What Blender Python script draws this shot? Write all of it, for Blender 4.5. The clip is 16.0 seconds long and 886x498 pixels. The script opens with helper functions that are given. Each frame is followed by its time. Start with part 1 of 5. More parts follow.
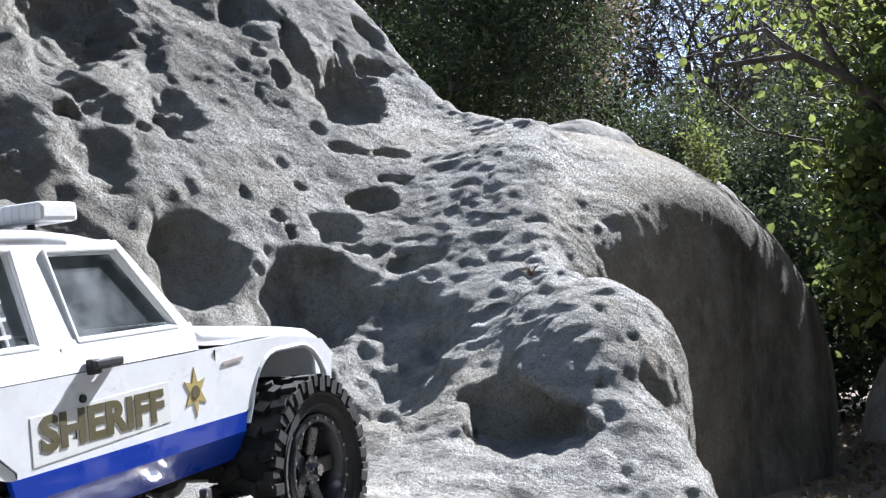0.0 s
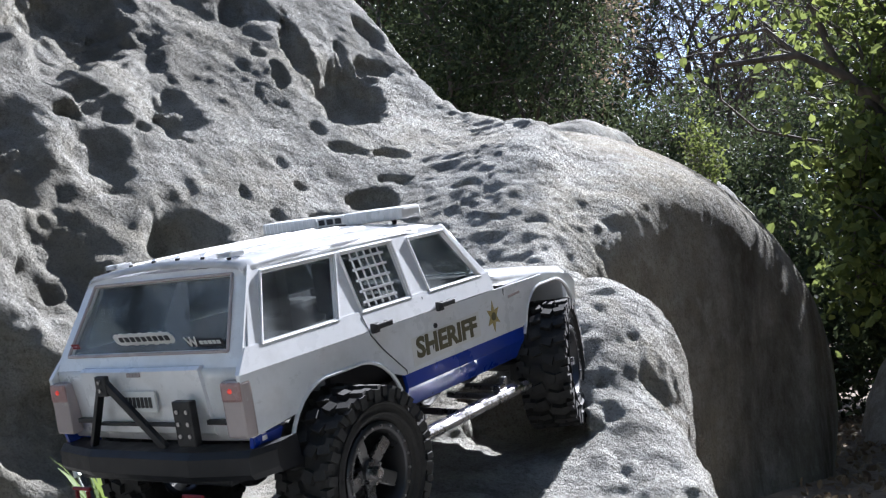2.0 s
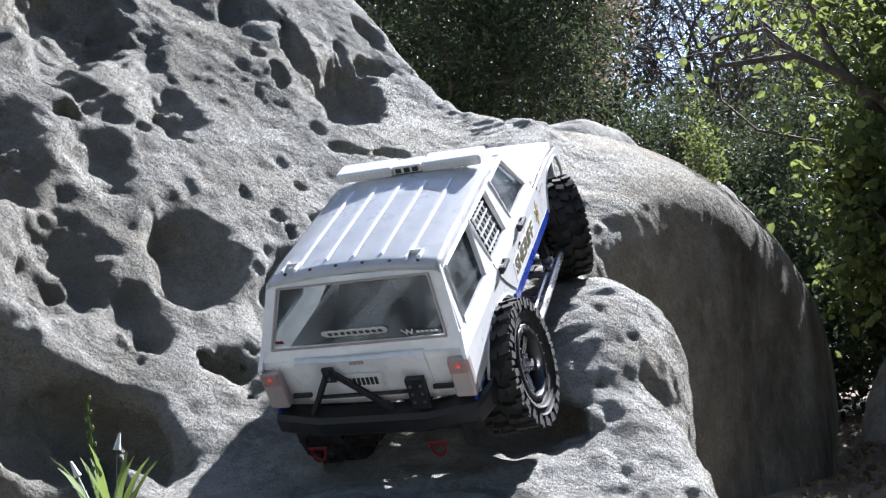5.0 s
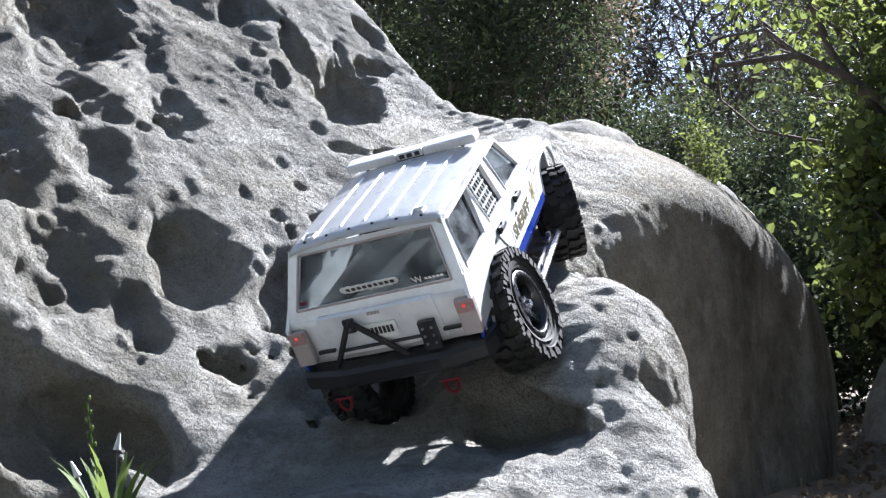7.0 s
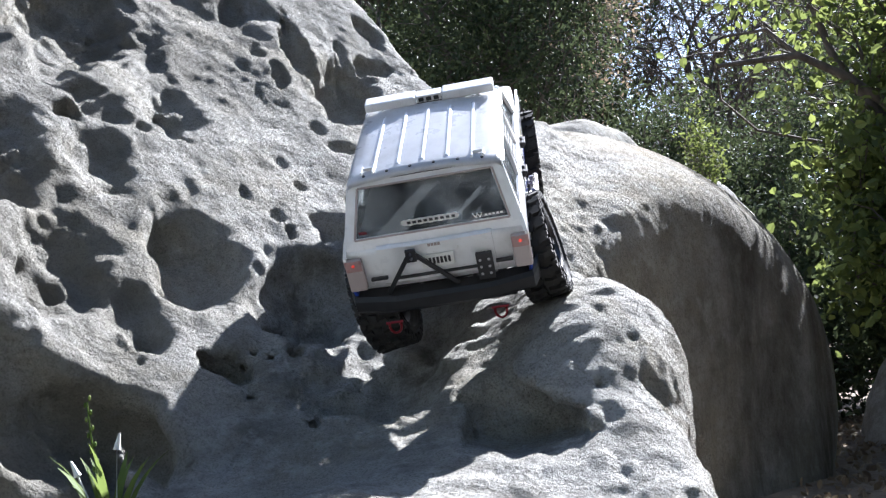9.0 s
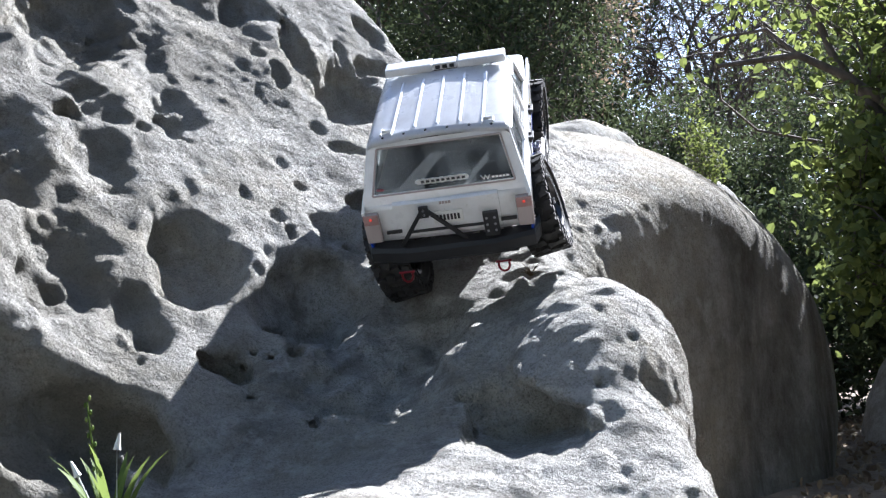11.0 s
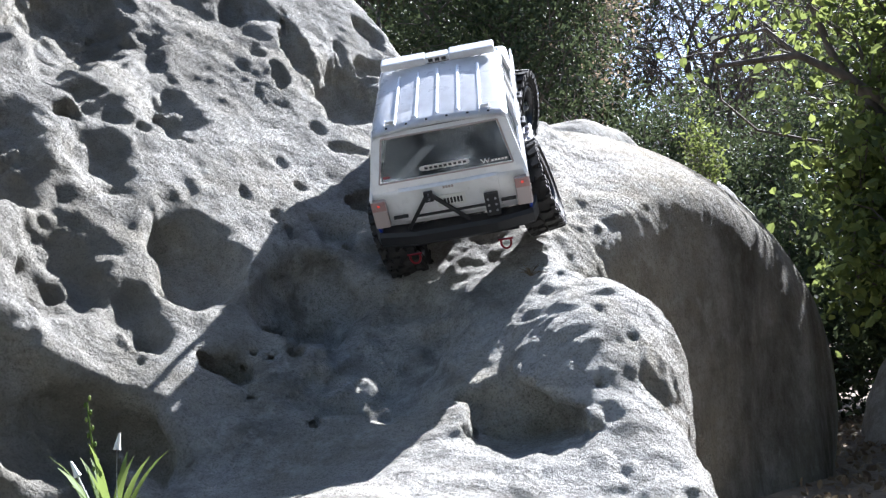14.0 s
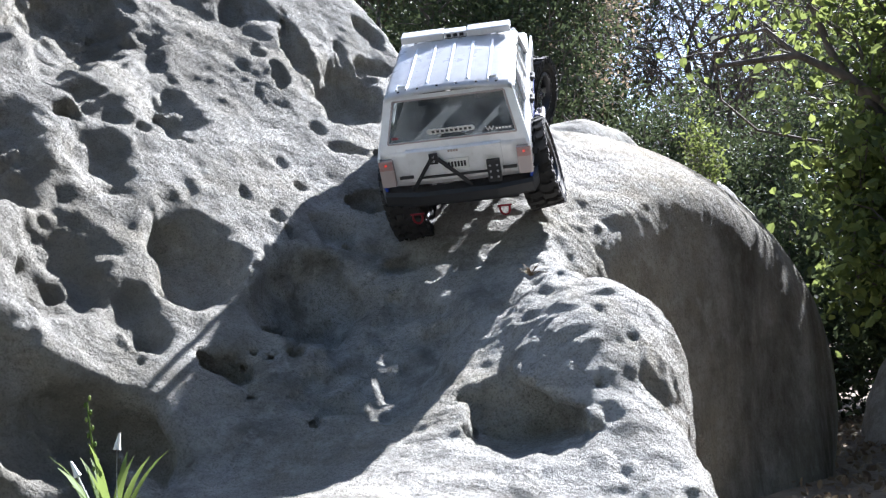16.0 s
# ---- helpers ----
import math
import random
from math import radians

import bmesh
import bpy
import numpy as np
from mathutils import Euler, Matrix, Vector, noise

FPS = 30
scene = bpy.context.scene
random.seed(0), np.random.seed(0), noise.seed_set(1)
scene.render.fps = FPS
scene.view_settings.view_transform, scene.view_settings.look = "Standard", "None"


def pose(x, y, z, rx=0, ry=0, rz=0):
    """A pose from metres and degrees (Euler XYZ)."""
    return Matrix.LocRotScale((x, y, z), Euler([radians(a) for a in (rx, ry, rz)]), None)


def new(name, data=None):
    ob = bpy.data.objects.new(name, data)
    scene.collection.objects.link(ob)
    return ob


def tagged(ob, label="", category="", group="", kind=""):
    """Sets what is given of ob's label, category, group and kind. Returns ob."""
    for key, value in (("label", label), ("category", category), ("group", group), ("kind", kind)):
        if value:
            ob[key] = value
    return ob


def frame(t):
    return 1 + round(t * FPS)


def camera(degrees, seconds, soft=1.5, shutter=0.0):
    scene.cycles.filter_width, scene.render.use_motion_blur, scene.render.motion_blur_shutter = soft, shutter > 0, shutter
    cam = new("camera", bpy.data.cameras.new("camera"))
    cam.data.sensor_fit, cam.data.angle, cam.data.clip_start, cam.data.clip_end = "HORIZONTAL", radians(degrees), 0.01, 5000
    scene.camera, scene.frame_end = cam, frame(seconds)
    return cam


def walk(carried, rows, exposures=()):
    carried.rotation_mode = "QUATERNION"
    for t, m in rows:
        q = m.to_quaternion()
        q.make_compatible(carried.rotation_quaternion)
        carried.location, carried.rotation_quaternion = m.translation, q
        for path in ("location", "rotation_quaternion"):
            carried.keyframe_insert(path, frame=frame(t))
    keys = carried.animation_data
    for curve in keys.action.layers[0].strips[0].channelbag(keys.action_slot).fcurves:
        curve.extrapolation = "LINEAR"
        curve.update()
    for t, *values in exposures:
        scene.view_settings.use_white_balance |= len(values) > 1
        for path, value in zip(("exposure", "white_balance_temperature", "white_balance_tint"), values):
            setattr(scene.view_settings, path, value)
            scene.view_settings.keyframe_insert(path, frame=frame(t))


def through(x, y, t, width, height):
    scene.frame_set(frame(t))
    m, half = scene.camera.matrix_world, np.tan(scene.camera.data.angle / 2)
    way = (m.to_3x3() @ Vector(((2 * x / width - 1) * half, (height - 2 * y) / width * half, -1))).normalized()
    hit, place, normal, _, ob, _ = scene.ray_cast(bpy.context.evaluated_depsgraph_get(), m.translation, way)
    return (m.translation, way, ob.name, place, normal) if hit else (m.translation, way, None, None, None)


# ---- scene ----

# ---- camera: stands still, close to the rock ----
EYE = (0.0, 0.0, 0.30)
cam = camera(45.3, 16.0, soft=1.3)
walk(cam, [(0.0, pose(*EYE, 95, 0, 0)), (16.0, pose(*EYE, 95, 0, 0))], exposures=[(t, 2.12 + e, 5830, 13) for t, e in ((0.0, -0.24), (0.8, -0.24), (1.5, -0.32), (2.0, -0.28), (2.8, -0.20), (3.5, -0.14), (4.2, -0.16), (6.5, 0.02), (9.0, 0.15), (16.0, 0.26))])

# ---- light: low sun behind the rock, clear sky ----
SUN_UP, SUN_SIDE = radians(45), radians(32)  # height, and turn from +y towards +x
world = bpy.data.worlds.new("sky")
scene.world = world
world.use_nodes = True
wn = world.node_tree
sky = wn.nodes.new("ShaderNodeTexSky")
sky.sky_type, sky.sun_disc = "NISHITA", False
sky.sun_elevation, sky.sun_rotation = SUN_UP, SUN_SIDE
wn.links.new(sky.outputs[0], wn.nodes["Background"].inputs[0])
wn.nodes["Background"].inputs[1].default_value = 0.056
sun = new("sun", bpy.data.lights.new("sun", "SUN"))
sun.data.energy, sun.data.angle, sun.data.color = 5.0, radians(0.53), (1.0, 0.975, 0.94)
towards = Vector((math.sin(SUN_SIDE) * math.cos(SUN_UP), math.cos(SUN_SIDE) * math.cos(SUN_UP), math.sin(SUN_UP)))
sun.rotation_mode = "QUATERNION"
sun.rotation_quaternion = towards.to_track_quat("Z", "Y")


# ---- materials ----
class Mat:
    """A node material under construction."""

    def __init__(self, name, colour=(0.5, 0.5, 0.5), rough=0.6, metal=0.0):
        self.m = bpy.data.materials.new(name)
        self.m.use_nodes = True
        self.t = self.m.node_tree
        self.b = self.t.nodes["Principled BSDF"]
        self.set("Base Color", (*colour, 1))
        self.set("Roughness", rough)
        self.set("Metallic", metal)
        self.coord = self.t.nodes.new("ShaderNodeTexCoord").outputs["Object"]
        self.height = None

    def set(self, key, value):
        if isinstance(value, bpy.types.NodeSocket):
            self.t.links.new(value, self.b.inputs[key])
        else:
            self.b.inputs[key].default_value = value
        return self

    def node(self, kind, **inputs):
        n = self.t.nodes.new(kind)
        for k, v in inputs.items():
            k = k.replace("_", " ")
            if isinstance(v, bpy.types.NodeSocket):
                self.t.links.new(v, n.inputs[k])
            else:
                n.inputs[k].default_value = v
        return n

    def noise(self, scale, detail=5.0, rough=0.6, stretch=None, distort=0.0):
        v = self.coord
        if stretch:
            mp = self.t.nodes.new("ShaderNodeMapping")
            mp.inputs["Scale"].default_value = stretch
            self.t.links.new(v, mp.inputs["Vector"])
            v = mp.outputs[0]
        return self.node("ShaderNodeTexNoise", Vector=v, Scale=scale, Detail=detail, Roughness=rough, Distortion=distort).outputs["Fac"]

    def cells(self, scale):
        return self.node("ShaderNodeTexVoronoi", Vector=self.coord, Scale=scale).outputs["Distance"]

    def ramp(self, fac, stops):
        n = self.node("ShaderNodeValToRGB", Fac=fac)
        e = n.color_ramp.elements
        for i, (p, c) in enumerate(stops):
            el = e[i] if i < 2 else e.new(p)
            el.position = p
            el.color = (*c, 1) if len(c) == 3 else c
        return n.outputs["Color"]

    def value(self, fac, a, b, lo=0.0, hi=1.0):
        n = self.node("ShaderNodeMapRange", Value=fac)
        for i, v in enumerate((lo, hi, a, b)):
            n.inputs[1 + i].default_value = v
        return n.outputs[0]

    def mix(self, fac, a, b, how="MIX"):
        n = self.t.nodes.new("ShaderNodeMix")
        n.data_type, n.blend_type = "RGBA", how
        for k, v in ((0, fac), (6, a), (7, b)):
            if isinstance(v, bpy.types.NodeSocket):
                self.t.links.new(v, n.inputs[k])
            else:
                n.inputs[k].default_value = v if k == 0 else (*v, 1)
        return n.outputs[2]

    def add(self, a, b, how="ADD"):
        n = self.t.nodes.new("ShaderNodeMath")
        n.operation = how
        for k, v in ((0, a), (1, b)):
            if isinstance(v, bpy.types.NodeSocket):
                self.t.links.new(v, n.inputs[k])
            else:
                n.inputs[k].default_value = v
        return n.outputs[0]

    def bump(self, height, strength=0.5, distance=0.002):
        n = self.node("ShaderNodeBump", Height=height, Strength=strength, Distance=distance)
        if self.height is not None:
            self.t.links.new(self.height, n.inputs["Normal"])
        self.height = n.outputs[0]
        return self.set("Normal", self.height)

    def spread(self, lo, hi):
        """A value of its own for each object."""
        n = self.t.nodes.new("ShaderNodeObjectInfo")
        return self.value(n.outputs["Random"], lo, hi)

    def islands(self, lo, hi):
        n = self.t.nodes.new("ShaderNodeNewGeometry")
        return self.value(n.outputs["Random Per Island"], lo, hi)


def sandstone():
    k = Mat("sandstone", rough=0.95)
    k.set("Specular IOR Level", 0.15)
    big, mid, fine = k.noise(2.6, 4), k.noise(14, 6, 0.65), k.noise(120, 5, 0.7)
    c = k.ramp(big, [(0.3, (0.36, 0.350, 0.320)), (0.55, (0.48, 0.470, 0.438)), (0.75, (0.42, 0.402, 0.355))])
    c = k.mix(k.value(mid, 0.0, 0.8, 0.44, 0.68), c, (0.14, 0.135, 0.12))
    warm = k.value(k.noise(4.2, 5, 0.65), 0.0, 0.7, 0.46, 0.66)
    c = k.mix(warm, c, (0.43, 0.39, 0.30))
    speck = k.value(k.noise(420, 2, 0.6), 0.0, 0.65, 0.5, 0.72)
    c = k.mix(speck, c, (0.12, 0.115, 0.10))
    grit = k.value(k.noise(150, 4, 0.72), 0.0, 0.48, 0.51, 0.66)
    c = k.mix(grit, c, (0.17, 0.16, 0.14))
    lichen = k.value(k.noise(30, 6, 0.75), 0.0, 0.6, 0.52, 0.66)
    c = k.mix(lichen, c, (0.55, 0.545, 0.515))
    # flank darker towards -x: dirt tone with its shade put into the colour
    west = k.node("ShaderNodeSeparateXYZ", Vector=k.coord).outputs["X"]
    grime_shade = k.add(k.value(west, 0.75, 0.0, -0.40, 0.02), k.value(k.noise(4.5, 5, 0.6), 0.25, 1.0, 0.35, 0.6), "MULTIPLY")
    c = k.mix(grime_shade, c, (0.165, 0.155, 0.13))
    # tan weathering in thin bands over the boulder's crest
    east = k.node("ShaderNodeSeparateXYZ", Vector=k.coord).outputs["X"]
    bands = k.noise(16, 6, 0.7, (0.6, 0.6, 2.4), 0.6)
    crest = k.add(k.value(east, 0.0, 1.0, 0.12, 0.34), k.value(k.node("ShaderNodeSeparateXYZ", Vector=k.coord).outputs["Z"], 0.15, 1.0, 0.50, 0.66), "MULTIPLY")
    tan = k.add(crest, k.value(bands, 0.0, 0.85, 0.36, 0.62), "MULTIPLY")
    c = k.mix(tan, c, (0.30, 0.25, 0.165))
    c = k.mix(k.add(crest, k.value(k.noise(60, 5, 0.7, (0.5, 0.8, 2.0)), 0.0, 0.7, 0.52, 0.68), "MULTIPLY"), c, (0.13, 0.11, 0.075))
    # dark water run marks on the far flank, with its shade put in too
    shaded_runs = k.noise(5, 5, 0.65, (1.1, 1.1, 0.4), 0.4)
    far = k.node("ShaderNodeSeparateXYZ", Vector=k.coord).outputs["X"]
    c = k.mix(k.add(k.value(shaded_runs, 0.35, 0.95, 0.38, 0.64), k.value(far, 0.0, 1.0, 0.30, 0.50), "MULTIPLY"), c, (0.052, 0.045, 0.031))
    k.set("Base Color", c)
    k.bump(mid, 0.5, 0.012).bump(k.noise(30, 6, 0.72, (1.2, 1.0, 0.35), 0.5), 0.8, 0.008).bump(k.noise(52, 6, 0.75), 0.9, 0.012).bump(fine, 1.0, 0.010).bump(k.noise(330, 3, 0.6), 0.8, 0.0014)
    return k.m


def litter_ground():
    k = Mat("leaf_litter_soil", rough=0.95)
    a, b = k.noise(9, 6), k.noise(60, 5, 0.7)
    c = k.ramp(a, [(0.3, (0.07, 0.05, 0.035)), (0.6, (0.16, 0.12, 0.08)), (0.8, (0.24, 0.19, 0.13))])
    c = k.mix(k.value(b, 0.0, 0.8, 0.45, 0.7), c, (0.20, 0.165, 0.12))
    k.set("Base Color", c)
    k.bump(a, 0.7, 0.03).bump(b, 0.8, 0.01)
    return k.m


def leafy(name, dark, mid, light, through=0.4):
    """Leaf surface: each leaf its own green, light passes through in part."""
    k = Mat(name, rough=0.62)
    k.set("Specular IOR Level", 0.2)
    c = k.ramp(k.islands(0, 1), [(0.0, dark), (0.55, mid), (1.0, light)])
    k.set("Base Color", c)
    thin = k.node("ShaderNodeBsdfTranslucent", Color=k.mix(0.5, c, light))
    both = k.t.nodes.new("ShaderNodeMixShader")
    both.inputs[0].default_value = through
    k.t.links.new(k.b.outputs[0], both.inputs[1])
    k.t.links.new(thin.outputs[0], both.inputs[2])
    k.t.links.new(both.outputs[0], k.t.nodes["Material Output"].inputs["Surface"])
    return k.m


def bark():
    k = Mat("bark", rough=0.9)
    n = k.noise(30, 5, 0.65, (1, 1, 0.25))
    k.set("Base Color", k.ramp(n, [(0.3, (0.05, 0.04, 0.032)), (0.7, (0.16, 0.13, 0.11))]))
    k.bump(n, 0.6, 0.006)
    return k.m


def paint(name, colour, grime_shade):
    """Sprayed plastic shell with scuffs, dust and fine scratches."""
    k = Mat(name, rough=0.28)
    a, b = k.noise(22, 5, 0.65), k.noise(160, 4, 0.7, (0.3, 1, 1))
    c = k.mix(k.value(a, 0.0, 0.5, 0.5, 0.8), colour, grime_shade)
    c = k.mix(k.value(b, 0.0, 0.5, 0.62, 0.75), c, grime_shade)
    k.set("Base Color", c).set("Roughness", k.value(a, 0.22, 0.5, 0.35, 0.75))
    k.set("Coat Weight", 0.8)
    k.bump(k.noise(9, 2), 0.12, 0.004)
    return k.m


def rubber():
    k = Mat("tyre_rubber", rough=0.8)
    a = k.noise(70, 5, 0.7)
    k.set("Base Color", k.ramp(a, [(0.35, (0.012, 0.012, 0.013)), (0.65, (0.03, 0.028, 0.026)), (0.85, (0.11, 0.10, 0.085))]))
    k.bump(a, 0.4, 0.001)
    return k.m


def plain(name, colour, rough=0.5, metal=0.0, wear=0.25, scale=60):
    k = Mat(name, colour, rough, metal)
    n = k.noise(scale, 5, 0.7)
    k.set("Base Color", k.mix(k.value(n, 0.0, wear, 0.45, 0.8), colour, tuple(0.5 * v + 0.06 for v in colour)))
    k.set("Roughness", k.value(n, max(0.05, rough - 0.1), min(1, rough + 0.15), 0.35, 0.7))
    return k.m


def window_glass():
    k = Mat("clear_window_plastic", (0.93, 0.95, 0.95), 0.04)
    k.set("Specular IOR Level", 0.6)
    smear = k.value(k.noise(26, 5, 0.65), 0.05, 0.34, 0.42, 0.74)
    see = k.t.nodes.new("ShaderNodeBsdfTransparent")
    see.inputs[0].default_value = (0.55, 0.58, 0.58, 1)
    both = k.t.nodes.new("ShaderNodeMixShader")
    k.t.links.new(smear, both.inputs[0])
    k.t.links.new(see.outputs[0], both.inputs[1])
    k.t.links.new(k.b.outputs[0], both.inputs[2])
    k.t.links.new(both.outputs[0], k.t.nodes["Material Output"].inputs["Surface"])
    k.set("Base Color", (0.45, 0.48, 0.5, 1)).set("Roughness", 0.12)
    return k.m


def lamp_lens(name, colour, glow):
    k = Mat(name, colour, 0.2)
    k.set("Emission Color", (*colour, 1)).set("Emission Strength", glow)
    return k.m


STONE, SOIL, BARK = sandstone(), litter_ground(), bark()
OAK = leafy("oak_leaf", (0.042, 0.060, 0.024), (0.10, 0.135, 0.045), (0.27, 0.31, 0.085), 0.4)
# dark green leaf; on the oak's inner boughs it also paints in shade
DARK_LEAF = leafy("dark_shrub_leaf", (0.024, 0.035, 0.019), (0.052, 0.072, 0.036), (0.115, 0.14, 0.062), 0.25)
BLADE = leafy("herb_leaf", (0.07, 0.11, 0.025), (0.13, 0.19, 0.045), (0.24, 0.29, 0.085), 0.4)
DEAD = leafy("dead_leaf", (0.07, 0.045, 0.028), (0.16, 0.115, 0.07), (0.34, 0.27, 0.19))
WHITE = paint("white_shell", (0.80, 0.81, 0.83), (0.45, 0.44, 0.42))
BLUE = paint("blue_shell", (0.004, 0.035, 0.33), (0.02, 0.04, 0.18))
RUBBER = rubber()
BLACK = plain("black_plastic", (0.016, 0.016, 0.018), 0.5)
SATIN = plain("satin_black_metal", (0.014, 0.014, 0.016), 0.5, 0.1)
HUB = plain("worn_alloy", (0.15, 0.15, 0.155), 0.3, 0.9)
RIM = plain("dark_grey_rim", (0.07, 0.07, 0.075), 0.35, 0.8)
STEEL = plain("bare_steel", (0.45, 0.44, 0.45), 0.3, 1.0)
GLASS = window_glass()
RED_LENS = plain("tail_lens", (0.36, 0.22, 0.21), 0.25)
RED_GLOW = lamp_lens("lit_bulb", (1.0, 0.10, 0.07), 0.07)
PALE_LENS = plain("clear_grey_lens", (0.42, 0.36, 0.35), 0.2)
CLEAR_BAR = plain("frosted_white_plastic", (0.80, 0.80, 0.80), 0.3, 0.0, 0.15)
GOLD = plain("gold_decal", (0.42, 0.33, 0.12), 0.45, 0.0, 0.6, 90)
INK = plain("dark_decal", (0.10, 0.085, 0.035), 0.5, 0.0, 0.5, 90)
RED = plain("red_anodised", (0.24, 0.018, 0.025), 0.4, 0.4)
SHEET = plain("white_decal", (0.72, 0.72, 0.70), 0.4)
INSIDE = plain("dark_interior", (0.03, 0.03, 0.033), 0.7)


# ---- helpers for things and parts ----
def empty(name):
    ob = new(name)
    ob.empty_display_size = 0.05
    return ob


def part(name, bm, material, parent, label="", smooth=False):
    me = bpy.data.meshes.new(name)
    bm.normal_update()
    bm.to_mesh(me)
    bm.free()
    me.materials.append(material)
    if smooth:
        me.polygons.foreach_set("use_smooth", [True] * len(me.polygons))
    ob = new(name, me)
    ob.parent = parent
    return tagged(ob, label) if label else ob


# ---- the rock: one solid, carved from smooth forms and meshed once ----
def lattice(seed):
    return np.random.RandomState(seed).rand(64, 64, 64).astype(np.float32) * 2 - 1


LATTICE = lattice(7)
TWIST = np.array(Euler((0.7, 0.5, 0.9)).to_matrix())


def grain(p, size, shift=0.0):
    """Smooth value noise in -1..1, with features of that size in metres."""
    q = p / size + shift
    i = np.floor(q).astype(np.int32)
    f = (q - i).astype(np.float32)
    f = f * f * (3 - 2 * f)
    i &= 63
    j = (i + 1) & 63
    x, y, z = f[:, 0], f[:, 1], f[:, 2]
    out = 0
    for a, wx in ((i[:, 0], 1 - x), (j[:, 0], x)):
        for b, wy in ((i[:, 1], 1 - y), (j[:, 1], y)):
            wxy = wx * wy
            out = out + wxy * (1 - z) * LATTICE[a, b, i[:, 2]] + wxy * z * LATTICE[a, b, j[:, 2]]
    return out


def smin(a, b, k):
    h = np.clip(0.5 + 0.5 * (b - a) / k, 0, 1)
    return b + (a - b) * h - k * h * (1 - h)


def smax(a, b, k):
    return -smin(-a, -b, k)


SWELLS, POCKETS = [], []


def swell(x, y, r, h):
    SWELLS.append((x, y, r, h))


def pocket(x, y, z, rx, ry, rz, ex, ey, ez, soft=0.012):
    """A weathered hollow: an ellipsoid taken out of the rock, turned by ex, ey, ez degrees."""
    m = np.array(Euler((radians(ex), radians(ey), radians(ez))).to_matrix().transposed())
    POCKETS.append((np.array((x, y, z)), m, np.array((rx, ry, rz)), soft))


swell(-0.70, 1.50, 0.32, 0.162)
swell(0.20, 1.30, 0.20, 0.104)
swell(0.10, 0.50, 0.50, 0.236)
swell(-0.50, 2.00, 0.20, 0.138)
swell(0.10, 1.60, 0.20, 0.182)
swell(0.20, 1.00, 0.20, 0.008)
swell(-0.70, 1.10, 0.20, -0.120)
swell(-0.00, 1.90, 0.20, -0.113)
swell(-0.80, 0.90, 0.32, -0.050)
swell(-0.20, 1.00, 0.20, -0.099)
swell(-0.00, 1.60, 0.20, -0.097)
swell(0.30, 1.60, 0.32, -0.136)
swell(-0.60, 1.40, 0.20, 0.057)
swell(0.10, 0.60, 0.20, -0.060)
swell(-0.60, 1.10, 0.20, 0.219)
swell(-0.10, 0.90, 0.20, 0.060)
swell(0.10, 0.80, 0.20, -0.054)
swell(-0.90, 1.10, 0.20, 0.177)
swell(-0.10, 1.70, 0.20, -0.022)
swell(-0.80, 1.60, 0.20, 0.185)
swell(-0.70, 1.50, 0.20, -0.165)
swell(-0.20, 1.70, 0.20, 0.071)
swell(-0.30, 0.60, 0.20, -0.028)
swell(-0.50, 2.10, 0.20, 0.325)
swell(-0.80, 1.60, 0.32, 0.171)
swell(-0.70, 0.30, 0.32, 0.035)
swell(-0.38, 1.40, 0.22, 0.045)


def lie(x, y):
    """Height of the valley between the flank and the boulder."""
    x, y = np.clip(x, -1.1, 0.55), np.clip(y, 0.25, 2.6)
    v = y - 1.2
    h = 0.2473 + (-0.014) * x + 0.6644 * v + 0.2951 * x * x + (0.1333) * x * v + 0.3498 * v * v
    for a, b, r, k in SWELLS:
        h = h + k * np.exp(-((x - a) ** 2 + (y - b) ** 2) / r ** 2)
    return h


def ellipsoid(p, c, r, turn, tilt):
    m = np.array((Matrix.Rotation(turn, 3, "Z") @ Matrix.Rotation(tilt, 3, "Y")).transposed())
    q = (p - np.array(c)) @ m.T
    k0 = np.sqrt(((q / r) ** 2).sum(1))
    k1 = np.sqrt(((q / np.square(r)) ** 2).sum(1)) + 1e-6
    return k0 * (k0 - 1) / k1


def base_form(p, rise=None):
    x, y, z = p[:, 0], p[:, 1], p[:, 2]
    g = (z - (lie(x, y) if rise is None else rise)) * 0.72
    step = np.clip((y - 1.35) / 0.45, 0, 1)
    g = smax(g, 0.95 * (x - 0.200 - 0.14 * step) + 0.31 * (z - 0.30), 0.05)
    g = smax(g, 0.70 * x + 0.62 * (y - 1.90) + 0.35 * (z - 0.785), 0.05)
    # the boulder: a dome whose near face is broken off steep
    big = smin(ellipsoid(p, (0.208, 2.221, 0.060), (0.510, 0.969, 0.650), *(0.065, 0.001)), ellipsoid(p, (0.215, 2.383, 0.169), (0.607, 0.904, 0.575), -0.114, -0.183), 0.03)
    big = smax(big, 0.76 * (x - 0.354) - 0.64 * (y - 1.60) + 0.09 * (z - 0.50), 0.035)
    g = smin(g, big, 0.05)
    g = smin(g, ellipsoid(p, (0.145, 1.272, 0.135), (0.132, 0.264, 0.244), *(-0.108, 0.274)), 0.03)
    # the foot of the flank is undercut
    foot = np.maximum.reduce([-(0.766 * (x + 0.417) - 0.634 * (y - 1.0) + 0.106 * (z - 0.316)), (x - 0.9 * (y - 0.95) + 0.24) * 0.74, 0.85 * (x + 0.255) + 0.5 * (z - 0.122), 0.122 - z])
    g = smax(g, -foot, 0.02)
    # worn round where it runs out behind and beside the path
    q = np.abs(p - np.array((0.03, 1.58, 0.3))) - np.array((0.90, 1.35, 0.86))
    out = np.linalg.norm(np.maximum(q, 0), axis=1) + np.minimum(q.max(1), 0) - 0.18
    return smax(g, out + 0.05 * np.sin(5.3 * x + 1.0) * np.sin(4.1 * y) * np.cos(3.7 * z), 0.08)


